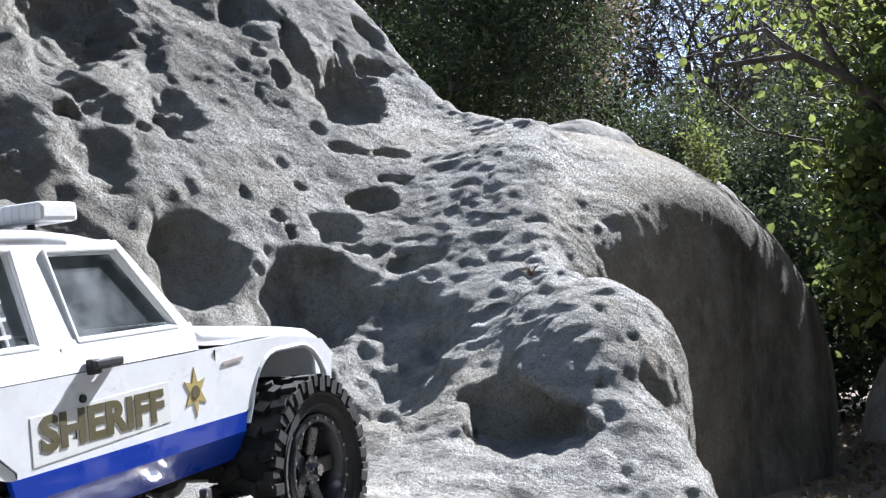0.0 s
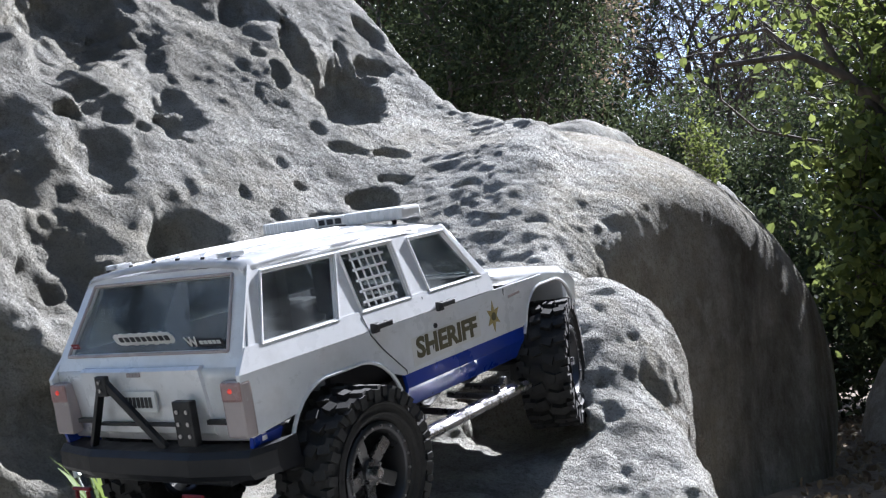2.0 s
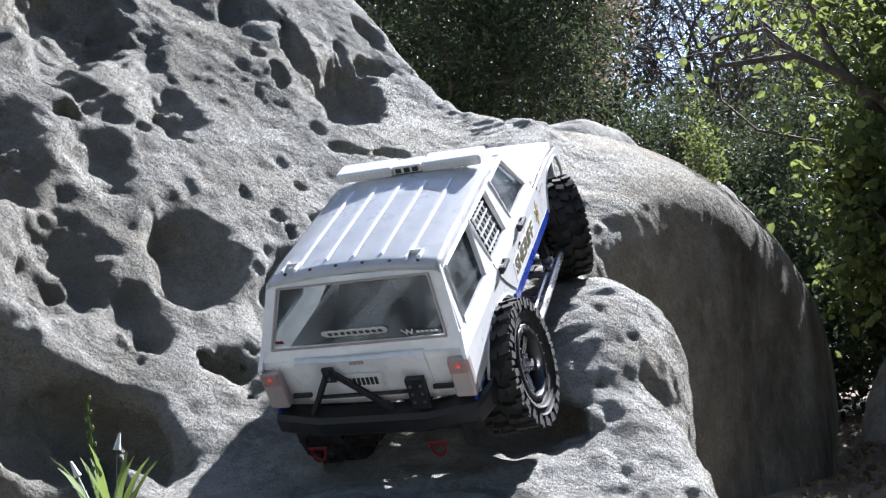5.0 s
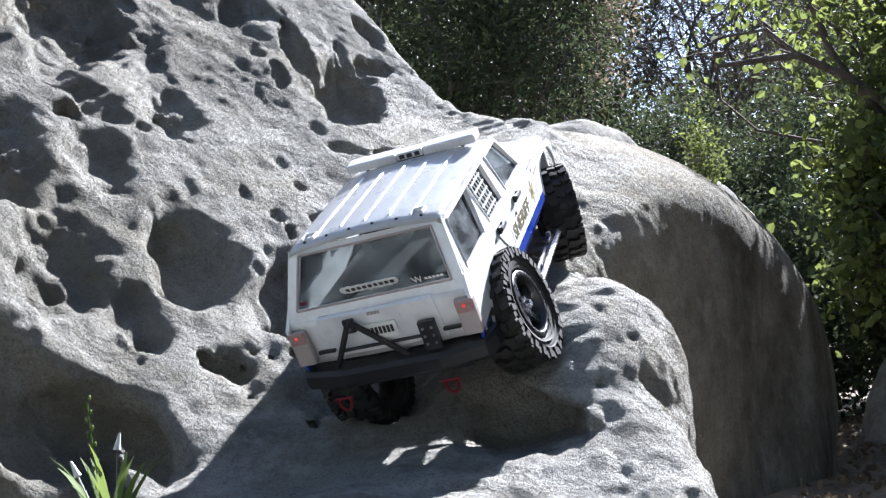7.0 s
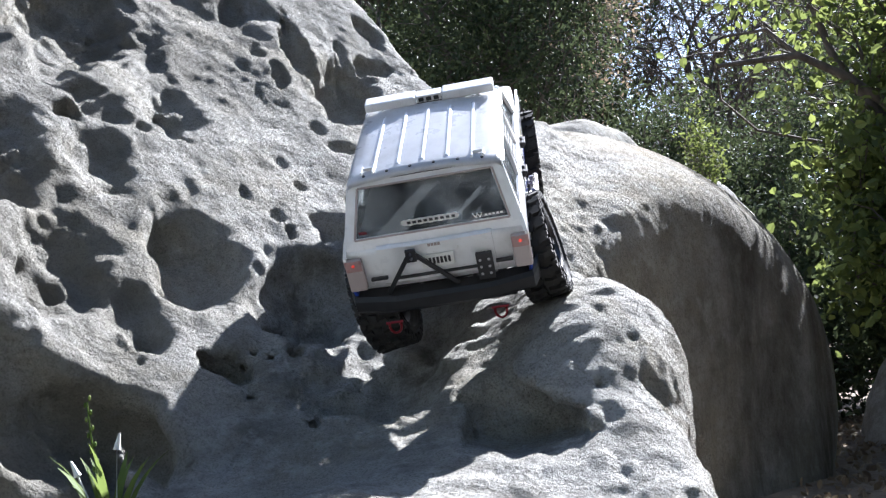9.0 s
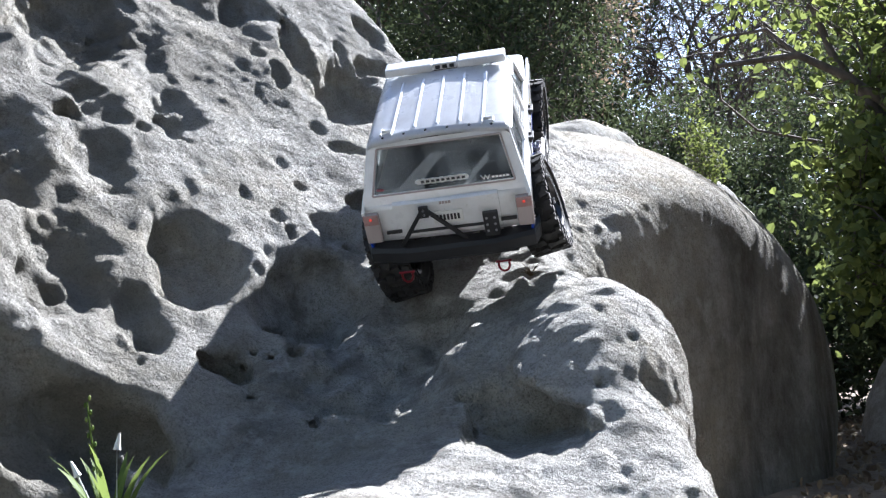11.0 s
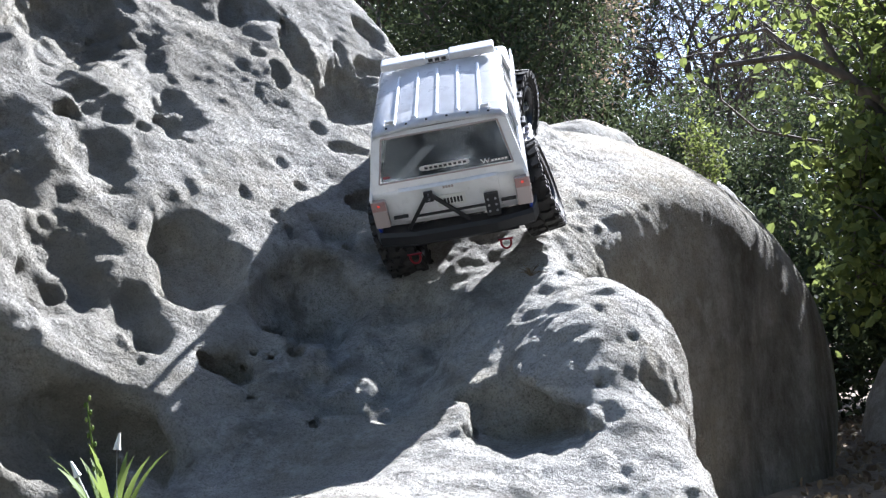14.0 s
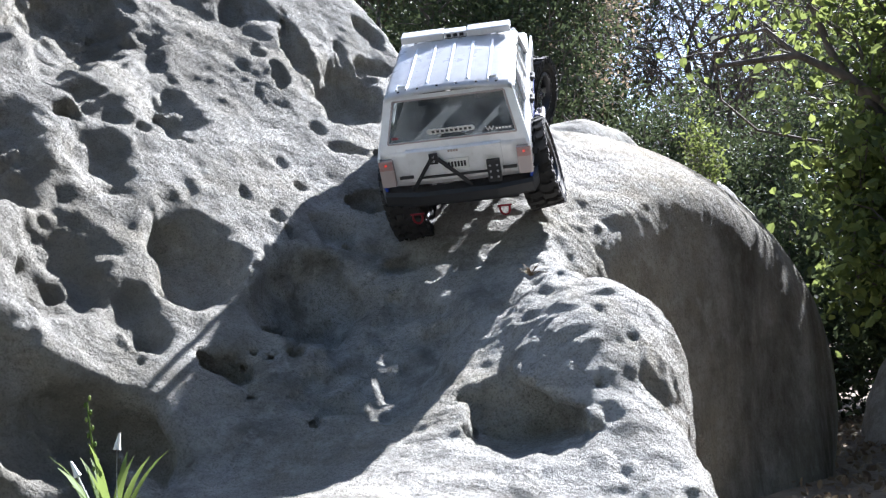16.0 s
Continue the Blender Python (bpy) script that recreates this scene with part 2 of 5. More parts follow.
def rock_form(p, column):
    """The whole rock at points in columns of that many; relief only near the face and as deep as the hollows go."""
    g = base_form(p, np.repeat(lie(p[::column, 0], p[::column, 1]), column))
    lo, hi = p.min(0), p.max(0)
    worn = any(np.all(c + r.max() * 1.4 > lo - 0.02) and np.all(c - r.max() * 1.4 < hi + 0.02) for c, m, r, soft in POCKETS)
    near = (g < 0.036) & (g > (-0.13 if worn else -0.036))
    if near.any():
        g[near] = relief(p[near], g[near])
    return g


def relief(p, g):
    lo, hi = p.min(0), p.max(0)
    # one slow wander for every edge, so that no hollow is a clean oval
    wander = np.stack([grain(p, 0.055, 9.1), grain(p, 0.055, 23.7), grain(p, 0.055, 41.3)], 1)
    fret = np.stack([grain(p, 0.018, 3.1), grain(p, 0.018, 13.7), grain(p, 0.018, 31.3)], 1)
    # a block broken out of the lobe's foot
    w = 0.008 * wander[:, 0] + 0.010 * fret[:, 0]
    v = 0.008 * wander[:, 1] + 0.009 * fret[:, 1]
    cut = np.maximum.reduce([p[:, 1] - 1.108 + 0.5 * w - 0.25 * (p[:, 2] - 0.2), p[:, 2] - 0.270 - v + 0.35 * np.abs(p[:, 0] - 0.075), 0.022 + w - p[:, 0], p[:, 0] - 0.150 - v, 0.196 + 0.4 * v + 0.15 * np.abs(p[:, 0] - 0.08) - p[:, 2]])
    g = smax(g, -cut, 0.006)
    broad = grain(p, 0.085, 3.3)
    left = np.clip((-0.14 - p[:, 0]) / 0.15, 0, 1)
    calm = 1 - 0.75 * np.clip((p[:, 0] - 0.22) / 0.10, 0, 1)  # the boulder's broken face is even
    g = g + (0.010 + 0.005 * left) * calm * grain(p, 0.22) + (0.006 - 0.002 * left) * calm * broad + 0.009 * left * grain((p + 0.05 * wander) * np.array((1.4, 1.0, 0.35)), 0.075, 2.7)
    for c, m, r, soft in POCKETS:
        reach = r.max() * 1.4 + 0.02
        if np.any(c + reach < lo) or np.any(c - reach > hi):
            continue
        k = min(0.016, 0.35 * r[:2].min())
        q = (p - c + 0.9 * k * wander + 0.45 * k * fret) @ m.T
        k0 = np.sqrt(((q / r) ** 2).sum(1))
        k1 = np.sqrt(((q / np.square(r)) ** 2).sum(1)) + 1e-6
        g = smax(g, -k0 * (k0 - 1) / k1, soft)
    b = (p + 0.014 * wander) @ TWIST
    rid = 1 - np.abs(grain(b * np.array((1.0, 1.5, 1.0)), 0.036, 5.7))
    x, y = p[:, 0], p[:, 1]
    flank = np.clip((-0.02 - x) / 0.12, 0, 1)  # the tall flank: flutes that run down it
    lobe = np.exp(-((x - 0.16) / 0.15) ** 2 - ((y - 1.15) / 0.28) ** 2)  # the broken lobe: ragged ledges
    far = np.clip((x - 0.20) / 0.12, 0, 1) * (1 - lobe)  # the far boulder is worn smooth
    rough = np.clip(0.5 + 0.8 * broad, 0.10, 1.1) * (1 - 0.8 * far)
    flute = 1 - np.abs(grain((p + 0.02 * wander) * np.array((1.5, 1.1, 0.42)), 0.040, 6.1))
    ledge = grain((p + 0.03 * wander) * np.array((0.5, 0.5, 1.9)), 0.045, 8.8)
    g = g - rough * (flank * 0.0042 * flute * flute + (1 - flank) * (0.0028 * rid * rid + 0.0020 * ledge) + 0.0016 * grain(b, 0.026, 17.3))
    g = g - lobe * (0.0030 * grain((p + 0.02 * wander) * np.array((0.8, 0.8, 1.5)), 0.030, 12.4) + 0.0015 * np.abs(grain(b, 0.013, 4.4)) + 0.0060 * np.abs(grain((p + 0.02 * wander) * np.array((1.3, 1.0, 0.6)), 0.024, 14.4)))
    g = g + calm * (0.0024 * fret[:, 2] + 0.0012 * grain(p, 0.009, 1.9))
    return g


def carve(form, low, high, cell, span=24):
    """Mesh of form(p) = 0 by surface nets, block by block."""
    low = np.array(low)
    count = np.ceil((np.array(high) - low) / (cell * span)).astype(int)
    keys, spots, quads = [], [], []
    n = span + 2
    big = np.array((1 << 40, 1 << 20, 1))
    ax = np.arange(n)
    grid = np.stack(np.meshgrid(ax, ax, ax, indexing="ij"), -1).reshape(-1, 3)
    half = cell * span * 0.5
    mids = np.stack(np.meshgrid(*[np.arange(c) for c in count], indexing="ij"), -1).reshape(-1, 3)
    rough = base_form(low + (mids + 0.5) * cell * span)
    for b in mids[np.abs(rough) < half * 1.75 + 0.06]:
        at = b * span
        p = low + (at + grid) * cell
        f = form(p, n).reshape(n, n, n)
        inside = f < 0
        if inside.all() or not inside.any():
            continue
        total = np.zeros((n - 1, n - 1, n - 1, 3))
        hits = np.zeros((n - 1, n - 1, n - 1))
        for axis in range(3):
            s0 = [slice(None)] * 3
            s1 = [slice(None)] * 3
            s0[axis], s1[axis] = slice(0, n - 1), slice(1, n)
            a, c = f[tuple(s0)], f[tuple(s1)]
            cross = (a < 0) != (c < 0)
            w = np.where(cross, a / np.where(cross, a - c, 1), 0)
            others = [k for k in range(3) if k != axis]
            for d0 in (0, 1):
                for d1 in (0, 1):
                    s = [slice(None)] * 3
                    s[others[0]] = slice(d0, d0 + n - 1)
                    s[others[1]] = slice(d1, d1 + n - 1)
                    cr, ww = cross[tuple(s)], w[tuple(s)]
                    hits += cr
                    total[..., axis] += np.where(cr, ww, 0)
                    total[..., others[0]] += cr * d0
                    total[..., others[1]] += cr * d1
            # quads of the edges that this block owns
            o = [slice(1, span + 1)] * 3
            e = np.argwhere(cross[tuple(o)]) + 1
            if len(e):
                u, v = np.eye(3, dtype=int)[others[0]], np.eye(3, dtype=int)[others[1]]
                q = np.stack([e - u - v, e - v, e, e - u], 1)
                flip = (a[tuple(e.T)] < 0) != (axis == 1)
                q[~flip] = q[~flip][:, ::-1]
                quads.append(((q + at) * big).sum(-1))
        m = hits > 0
        c = np.argwhere(m)
        keys.append(((c + at) * big).sum(-1))
        spots.append(low + (c + at + total[m] / hits[m][:, None]) * cell)
    keys, spots, quads = np.concatenate(keys), np.concatenate(spots), np.concatenate(quads)
    keys, first = np.unique(keys, return_index=True)
    spots = spots[first]
    place = np.minimum(np.searchsorted(keys, quads), len(keys) - 1)
    place = place[(keys[place] == quads).all(1)]
    return spots, place


def mesh_of(name, spots, faces, material, smooth=True):
    me = bpy.data.meshes.new(name)
    me.from_pydata(spots.tolist() if hasattr(spots, "tolist") else spots, [], faces.tolist() if hasattr(faces, "tolist") else faces)
    me.materials.append(material)
    if smooth:
        me.polygons.foreach_set("use_smooth", [True] * len(me.polygons))
    me.update()
    return me


# hollows of the flank and the valley
pocket(-0.496, 1.395, 0.657, 0.0549, 0.0427, 0.0376, 54, -16, 47, 0.022)
pocket(-0.445, 1.380, 0.607, 0.0358, 0.0287, 0.0253, 58, 8, 33, 0.016)
pocket(-0.533, 1.530, 0.782, 0.1402, 0.0890, 0.0635, 47, -39, 69, 0.022)
pocket(-0.517, 1.404, 0.676, 0.0594, 0.0391, 0.0312, -32, 47, -96, 0.022)
pocket(-0.460, 1.390, 0.625, 0.0422, 0.0262, 0.0165, -34, 50, -94, 0.016)
pocket(-0.477, 1.444, 0.679, 0.0253, 0.0191, 0.0120, -35, 47, -96, 0.008)
pocket(-0.476, 1.336, 0.595, 0.0215, 0.0200, 0.0231, -49, 36, -115, 0.005)
pocket(-0.452, 1.326, 0.566, 0.0190, 0.0132, 0.0151, -42, 46, -103, 0.005)
pocket(-0.417, 1.318, 0.529, 0.0477, 0.0342, 0.0273, 55, -28, 56, 0.022)
pocket(-0.575, 1.421, 0.721, 0.0242, 0.0081, 0.0148, -3, 55, -63, 0.006)
pocket(-0.592, 1.419, 0.729, 0.0173, 0.0058, 0.0040, -5, 55, -67, 0.006)
pocket(-0.511, 1.236, 0.546, 0.1029, 0.0485, 0.0428, -10, 55, -61, 0.022)
pocket(-0.470, 1.212, 0.493, 0.0658, 0.0393, 0.0313, 57, -17, 56, 0.022)
pocket(-0.413, 1.173, 0.402, 0.0962, 0.0549, 0.0438, -31, 55, -82, 0.022)
pocket(-0.431, 1.158, 0.408, 0.0139, 0.0101, 0.0173, -46, 46, -99, 0.005)
pocket(-0.413, 1.185, 0.412, 0.0106, 0.0069, 0.0095, -37, 52, -89, 0.005)
pocket(-0.452, 1.151, 0.425, 0.0164, 0.0085, 0.0098, -28, 56, -77, 0.005)
pocket(-0.374, 1.272, 0.448, 0.0127, 0.0092, 0.0085, -41, 49, -101, 0.004)
pocket(-0.377, 1.229, 0.411, 0.0076, 0.0052, 0.0048, -36, 52, -93, 0.004)
pocket(-0.385, 1.306, 0.489, 0.0097, 0.0093, 0.0064, 12, 59, -39, 0.005)
pocket(-0.384, 1.488, 0.643, 0.1020, 0.0419, 0.0317, -14, 55, -69, 0.022)
pocket(-0.451, 1.594, 0.766, 0.0691, 0.0263, 0.0248, -20, 53, -76, 0.016)
pocket(-0.465, 1.553, 0.747, 0.0179, 0.0067, 0.0046, -24, 52, -80, 0.004)
pocket(-0.472, 1.530, 0.738, 0.0174, 0.0058, 0.0040, -21, 52, -77, 0.004)
pocket(-0.401, 1.400, 0.589, 0.0145, 0.0134, 0.0141, 57, 14, 29, 0.005)
pocket(-0.365, 1.769, 0.867, 0.0447, 0.0291, 0.0201, -4, 63, -70, 0.006)
pocket(-0.248, 1.759, 0.786, 0.0782, 0.0278, 0.0224, -1, 57, -62, 0.006)
pocket(-0.281, 1.807, 0.854, 0.0214, 0.0071, 0.0075, -19, 60, -83, 0.005)
pocket(-0.268, 1.675, 0.724, 0.0456, 0.0168, 0.0135, -2, 57, -67, 0.005)
pocket(-0.291, 1.627, 0.693, 0.0167, 0.0056, 0.0045, -6, 56, -71, 0.004)
pocket(-0.301, 1.607, 0.681, 0.0067, 0.0042, 0.0049, -30, 50, -100, 0.004)
pocket(-0.143, 1.929, 0.865, 0.0436, 0.0212, 0.0178, 45, 51, -9, 0.008)
pocket(-0.154, 1.755, 0.717, 0.1138, 0.0646, 0.0652, 35, -46, 80, 0.022)
pocket(-0.133, 1.712, 0.669, 0.0474, 0.0299, 0.0310, 49, -28, 54, 0.008)
pocket(-0.131, 1.872, 0.793, 0.0422, 0.0264, 0.0222, 61, -3, 33, 0.008)
pocket(-0.149, 1.613, 0.596, 0.0339, 0.0125, 0.0129, 56, 5, 22, 0.004)
pocket(-0.083, 1.646, 0.594, 0.0365, 0.0130, 0.0134, 49, -12, 25, 0.004)
pocket(-0.072, 1.587, 0.544, 0.0274, 0.0128, 0.0133, 50, -2, 8, 0.004)
pocket(-0.106, 1.529, 0.502, 0.0422, 0.0282, 0.0227, 50, -8, 20, 0.006)
pocket(-0.125, 1.527, 0.509, 0.0160, 0.0121, 0.0139, -30, 45, -111, 0.004)
pocket(-0.105, 1.512, 0.488, 0.0141, 0.0122, 0.0140, 41, -32, 44, 0.004)
pocket(-0.077, 1.527, 0.497, 0.0159, 0.0114, 0.0132, -5, 49, -91, 0.004)
pocket(-0.144, 1.449, 0.455, 0.0338, 0.0279, 0.0292, 45, 24, -1, 0.016)
pocket(-0.156, 1.420, 0.437, 0.0105, 0.0080, 0.0093, -34, 39, -114, 0.004)
pocket(-0.117, 1.424, 0.427, 0.0181, 0.0134, 0.0139, 46, -10, 24, 0.004)
pocket(-0.091, 1.427, 0.426, 0.0138, 0.0116, 0.0121, 45, -8, 15, 0.004)
pocket(-0.037, 1.400, 0.408, 0.0438, 0.0224, 0.0181, 41, -17, 9, 0.006)
pocket(-0.232, 1.516, 0.558, 0.0202, 0.0125, 0.0100, -2, 57, -63, 0.005)
pocket(-0.204, 1.493, 0.519, 0.0120, 0.0106, 0.0097, 55, 7, 24, 0.004)
pocket(-0.214, 1.488, 0.521, 0.0059, 0.0039, 0.0036, -35, 46, -105, 0.004)
pocket(-0.223, 1.414, 0.468, 0.0188, 0.0092, 0.0085, -7, 54, -69, 0.004)
pocket(-0.205, 1.404, 0.448, 0.0090, 0.0065, 0.0060, -37, 41, -111, 0.004)
pocket(-0.201, 1.394, 0.438, 0.0085, 0.0052, 0.0048, -25, 48, -95, 0.004)
pocket(-0.302, 1.288, 0.408, 0.0974, 0.0597, 0.0564, -16, 57, -78, 0.022)
pocket(-0.300, 1.315, 0.433, 0.0228, 0.0180, 0.0311, 53, -29, 51, 0.006)
pocket(-0.300, 1.262, 0.383, 0.0266, 0.0218, 0.0276, -44, 42, -115, 0.006)
pocket(-0.337, 1.296, 0.441, 0.0373, 0.0167, 0.0116, -20, 57, -80, 0.008)
pocket(-0.257, 1.263, 0.356, 0.0174, 0.0144, 0.0132, -35, 47, -109, 0.006)
pocket(-0.345, 1.175, 0.334, 0.0366, 0.0245, 0.0231, -30, 54, -88, 0.022)
pocket(-0.319, 1.167, 0.305, 0.0297, 0.0248, 0.0257, -46, 40, -114, 0.006)
pocket(-0.355, 1.151, 0.319, 0.0125, 0.0062, 0.0064, -24, 56, -77, 0.005)
pocket(-0.344, 1.140, 0.300, 0.0102, 0.0072, 0.0075, -33, 52, -90, 0.004)
pocket(-0.164, 1.316, 0.363, 0.0919, 0.0720, 0.0756, -31, 41, -116, 0.022)
pocket(-0.132, 1.298, 0.342, 0.0180, 0.0154, 0.0159, 47, -6, 16, 0.005)
pocket(-0.169, 1.329, 0.374, 0.0224, 0.0187, 0.0197, 47, -20, 36, 0.006)
pocket(-0.180, 1.282, 0.339, 0.0164, 0.0107, 0.0074, 51, -4, 20, 0.005)
pocket(-0.200, 1.308, 0.370, 0.0093, 0.0042, 0.0039, -12, 51, -84, 0.004)
pocket(-0.201, 1.282, 0.348, 0.0103, 0.0063, 0.0058, 1, 52, -70, 0.004)
pocket(-0.054, 1.280, 0.331, 0.1241, 0.0802, 0.0404, 14, 42, -79, 0.020)
pocket(-0.077, 1.179, 0.257, 0.0857, 0.0763, 0.0353, 15, -42, 57, 0.020)
pocket(-0.411, 1.030, 0.276, 0.0726, 0.0491, 0.0515, -2, 61, -48, 0.022)
pocket(-0.374, 1.037, 0.229, 0.0646, 0.0619, 0.0650, 78, -10, 47, 0.022)
pocket(-0.329, 1.082, 0.193, 0.0674, 0.0508, 0.0533, 83, 24, 35, 0.022)
pocket(-0.281, 1.052, 0.185, 0.0389, 0.0275, 0.0289, 27, 43, -52, 0.022)
pocket(-0.396, 1.006, 0.192, 0.0167, 0.0143, 0.0165, 58, 78, 13, 0.008)
pocket(-0.322, 1.096, 0.205, 0.0138, 0.0133, 0.0122, 76, 55, 14, 0.008)
pocket(-0.340, 1.584, 0.685, 0.0091, 0.0030, 0.0056, -0, 55, -59, 0.003)
pocket(-0.255, 1.574, 0.624, 0.0089, 0.0030, 0.0055, 12, 57, -48, 0.003)
pocket(-0.355, 1.709, 0.800, 0.0075, 0.0025, 0.0043, -2, 57, -67, 0.003)
pocket(-0.361, 1.239, 0.406, 0.0074, 0.0025, 0.0045, 28, 55, -20, 0.003)
pocket(-0.244, 1.352, 0.430, 0.0059, 0.0020, 0.0035, -9, 54, -72, 0.003)
pocket(-0.239, 1.306, 0.387, 0.0055, 0.0018, 0.0035, -11, 54, -79, 0.003)
pocket(-0.365, 1.398, 0.558, 0.0086, 0.0029, 0.0049, 53, 29, 17, 0.003)
pocket(-0.321, 1.132, 0.273, 0.0061, 0.0020, 0.0035, 36, 52, -10, 0.003)
pocket(-0.367, 1.463, 0.611, 0.0076, 0.0025, 0.0044, 20, 54, -29, 0.003)
pocket(-0.227, 1.353, 0.419, 0.0114, 0.0045, 0.0037, -8, 54, -72, 0.004)
pocket(-0.269, 1.422, 0.502, 0.0134, 0.0078, 0.0082, -6, 56, -64, 0.005)
pocket(-0.395, 1.604, 0.734, 0.0141, 0.0061, 0.0042, -22, 51, -84, 0.004)
pocket(-0.364, 1.603, 0.716, 0.0156, 0.0110, 0.0069, 20, 52, -34, 0.006)
pocket(-0.196, 1.624, 0.632, 0.0222, 0.0142, 0.0105, -7, 58, -71, 0.006)
pocket(-0.184, 1.841, 0.808, 0.0322, 0.0133, 0.0098, 2, 60, -52, 0.006)
pocket(-0.310, 1.708, 0.776, 0.0321, 0.0107, 0.0056, 15, 55, -48, 0.006)
pocket(-0.328, 1.663, 0.745, 0.0318, 0.0106, 0.0056, 15, 54, -46, 0.006)
# hollows of the lobe and the boulder
pocket(-0.278, 1.147, 0.246, 0.0195, 0.0167, 0.0167, 0, 0, 14, 0.006)
pocket(-0.272, 1.183, 0.272, 0.0173, 0.0166, 0.0187, 0, 0, 13, 0.006)
pocket(-0.236, 1.190, 0.257, 0.0289, 0.0228, 0.0241, 0, 10, 11, 0.026)
pocket(-0.247, 1.202, 0.278, 0.0117, 0.0084, 0.0088, 0, 0, 12, 0.006)
pocket(-0.169, 1.235, 0.286, 0.0128, 0.0124, 0.0128, 0, 0, 8, 0.006)
pocket(-0.143, 1.233, 0.284, 0.0090, 0.0074, 0.0090, 0, 0, 7, 0.006)
pocket(-0.115, 1.234, 0.285, 0.0090, 0.0108, 0.0120, 0, 10, 5, 0.006)
pocket(-0.215, 1.214, 0.278, 0.0133, 0.0097, 0.0103, 0, 0, 10, 0.006)
pocket(-0.196, 1.219, 0.278, 0.0104, 0.0079, 0.0089, 0, 0, 9, 0.006)
pocket(-0.200, 1.153, 0.225, 0.0105, 0.0076, 0.0070, 0, -10, 10, 0.006)
pocket(-0.216, 1.159, 0.234, 0.0211, 0.0117, 0.0084, 0, 0, 11, 0.006)
pocket(-0.180, 1.125, 0.203, 0.0177, 0.0102, 0.0082, 0, 0, 9, 0.006)
pocket(-0.203, 1.124, 0.203, 0.0136, 0.0083, 0.0075, 0, 0, 10, 0.006)
pocket(-0.036, 1.210, 0.286, 0.0221, 0.0122, 0.0088, 0, 0, 2, 0.006)
pocket(0.010, 1.201, 0.296, 0.0102, 0.0102, 0.0146, 0, 0, 0, 0.006)
pocket(0.212, 1.426, 0.420, 0.0071, 0.0070, 0.0060, 0, 20, -8, 0.006)
pocket(0.218, 1.423, 0.402, 0.0032, 0.0033, 0.0032, 0, 0, -9, 0.006)
pocket(0.100, 1.068, 0.262, 0.0056, 0.0043, 0.0024, 0, 20, -5, 0.006)
pocket(0.194, 1.092, 0.303, 0.0062, 0.0046, 0.0033, 0, 25, -10, 0.006)
pocket(0.204, 1.057, 0.253, 0.0079, 0.0063, 0.0056, 0, 30, -11, 0.006)
pocket(0.152, 1.038, 0.254, 0.0055, 0.0068, 0.0102, 0, -10, -8, 0.006)
pocket(0.218, 1.047, 0.225, 0.0063, 0.0065, 0.0086, 0, 0, -12, 0.006)
pocket(0.068, 1.207, 0.322, 0.0050, 0.0035, 0.0023, 0, 15, -3, 0.006)
pocket(0.041, 1.213, 0.315, 0.0104, 0.0072, 0.0044, 0, -10, -2, 0.006)
pocket(0.119, 1.113, 0.309, 0.0042, 0.0029, 0.0017, 0, 15, -6, 0.006)
pocket(0.090, 1.157, 0.309, 0.0039, 0.0028, 0.0017, 0, 0, -4, 0.006)
pocket(0.129, 1.076, 0.289, 0.0049, 0.0033, 0.0020, 0, 20, -7, 0.006)
pocket(-0.019, 0.954, 0.190, 0.0173, 0.0098, 0.0040, 0, -8, 1, 0.006)
pocket(0.008, 0.985, 0.200, 0.0143, 0.0083, 0.0048, 0, 0, 0, 0.006)
pocket(0.088, 0.956, 0.195, 0.0050, 0.0030, 0.0018, 0, 0, -5, 0.006)
pocket(0.162, 0.950, 0.193, 0.0050, 0.0036, 0.0029, 0, 0, -10, 0.006)
pocket(0.190, 0.985, 0.210, 0.0044, 0.0037, 0.0037, 0, 0, -11, 0.006)
pocket(0.055, 1.085, 0.246, 0.0041, 0.0027, 0.0029, 0, 0, -3, 0.006)
pocket(0.030, 1.542, 0.527, 0.0190, 0.0101, 0.0057, 0, -8, -1, 0.006)
pocket(0.074, 1.446, 0.470, 0.0133, 0.0069, 0.0028, 0, 5, -3, 0.006)
pocket(0.118, 1.417, 0.463, 0.0108, 0.0056, 0.0022, 0, 0, -5, 0.006)
pocket(0.064, 1.402, 0.438, 0.0118, 0.0065, 0.0032, 0, 5, -3, 0.006)
pocket(0.098, 1.264, 0.370, 0.0144, 0.0075, 0.0019, 0, 3, -4, 0.006)
pocket(0.046, 1.302, 0.373, 0.0069, 0.0045, 0.0030, 0, -10, -2, 0.006)
pocket(0.082, 1.328, 0.403, 0.0151, 0.0073, 0.0025, 0, 0, -4, 0.006)
pocket(0.004, 1.307, 0.359, 0.0160, 0.0092, 0.0064, 0, -20, 0, 0.006)
pocket(-0.082, 1.162, 0.243, 0.0212, 0.0101, 0.0071, 0, 0, 4, 0.006)
pocket(-0.133, 1.127, 0.209, 0.0273, 0.0126, 0.0082, 0, 0, 7, 0.006)


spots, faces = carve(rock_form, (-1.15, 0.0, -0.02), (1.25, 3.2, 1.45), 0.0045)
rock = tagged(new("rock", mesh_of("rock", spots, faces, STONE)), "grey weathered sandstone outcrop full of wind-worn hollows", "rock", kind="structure")


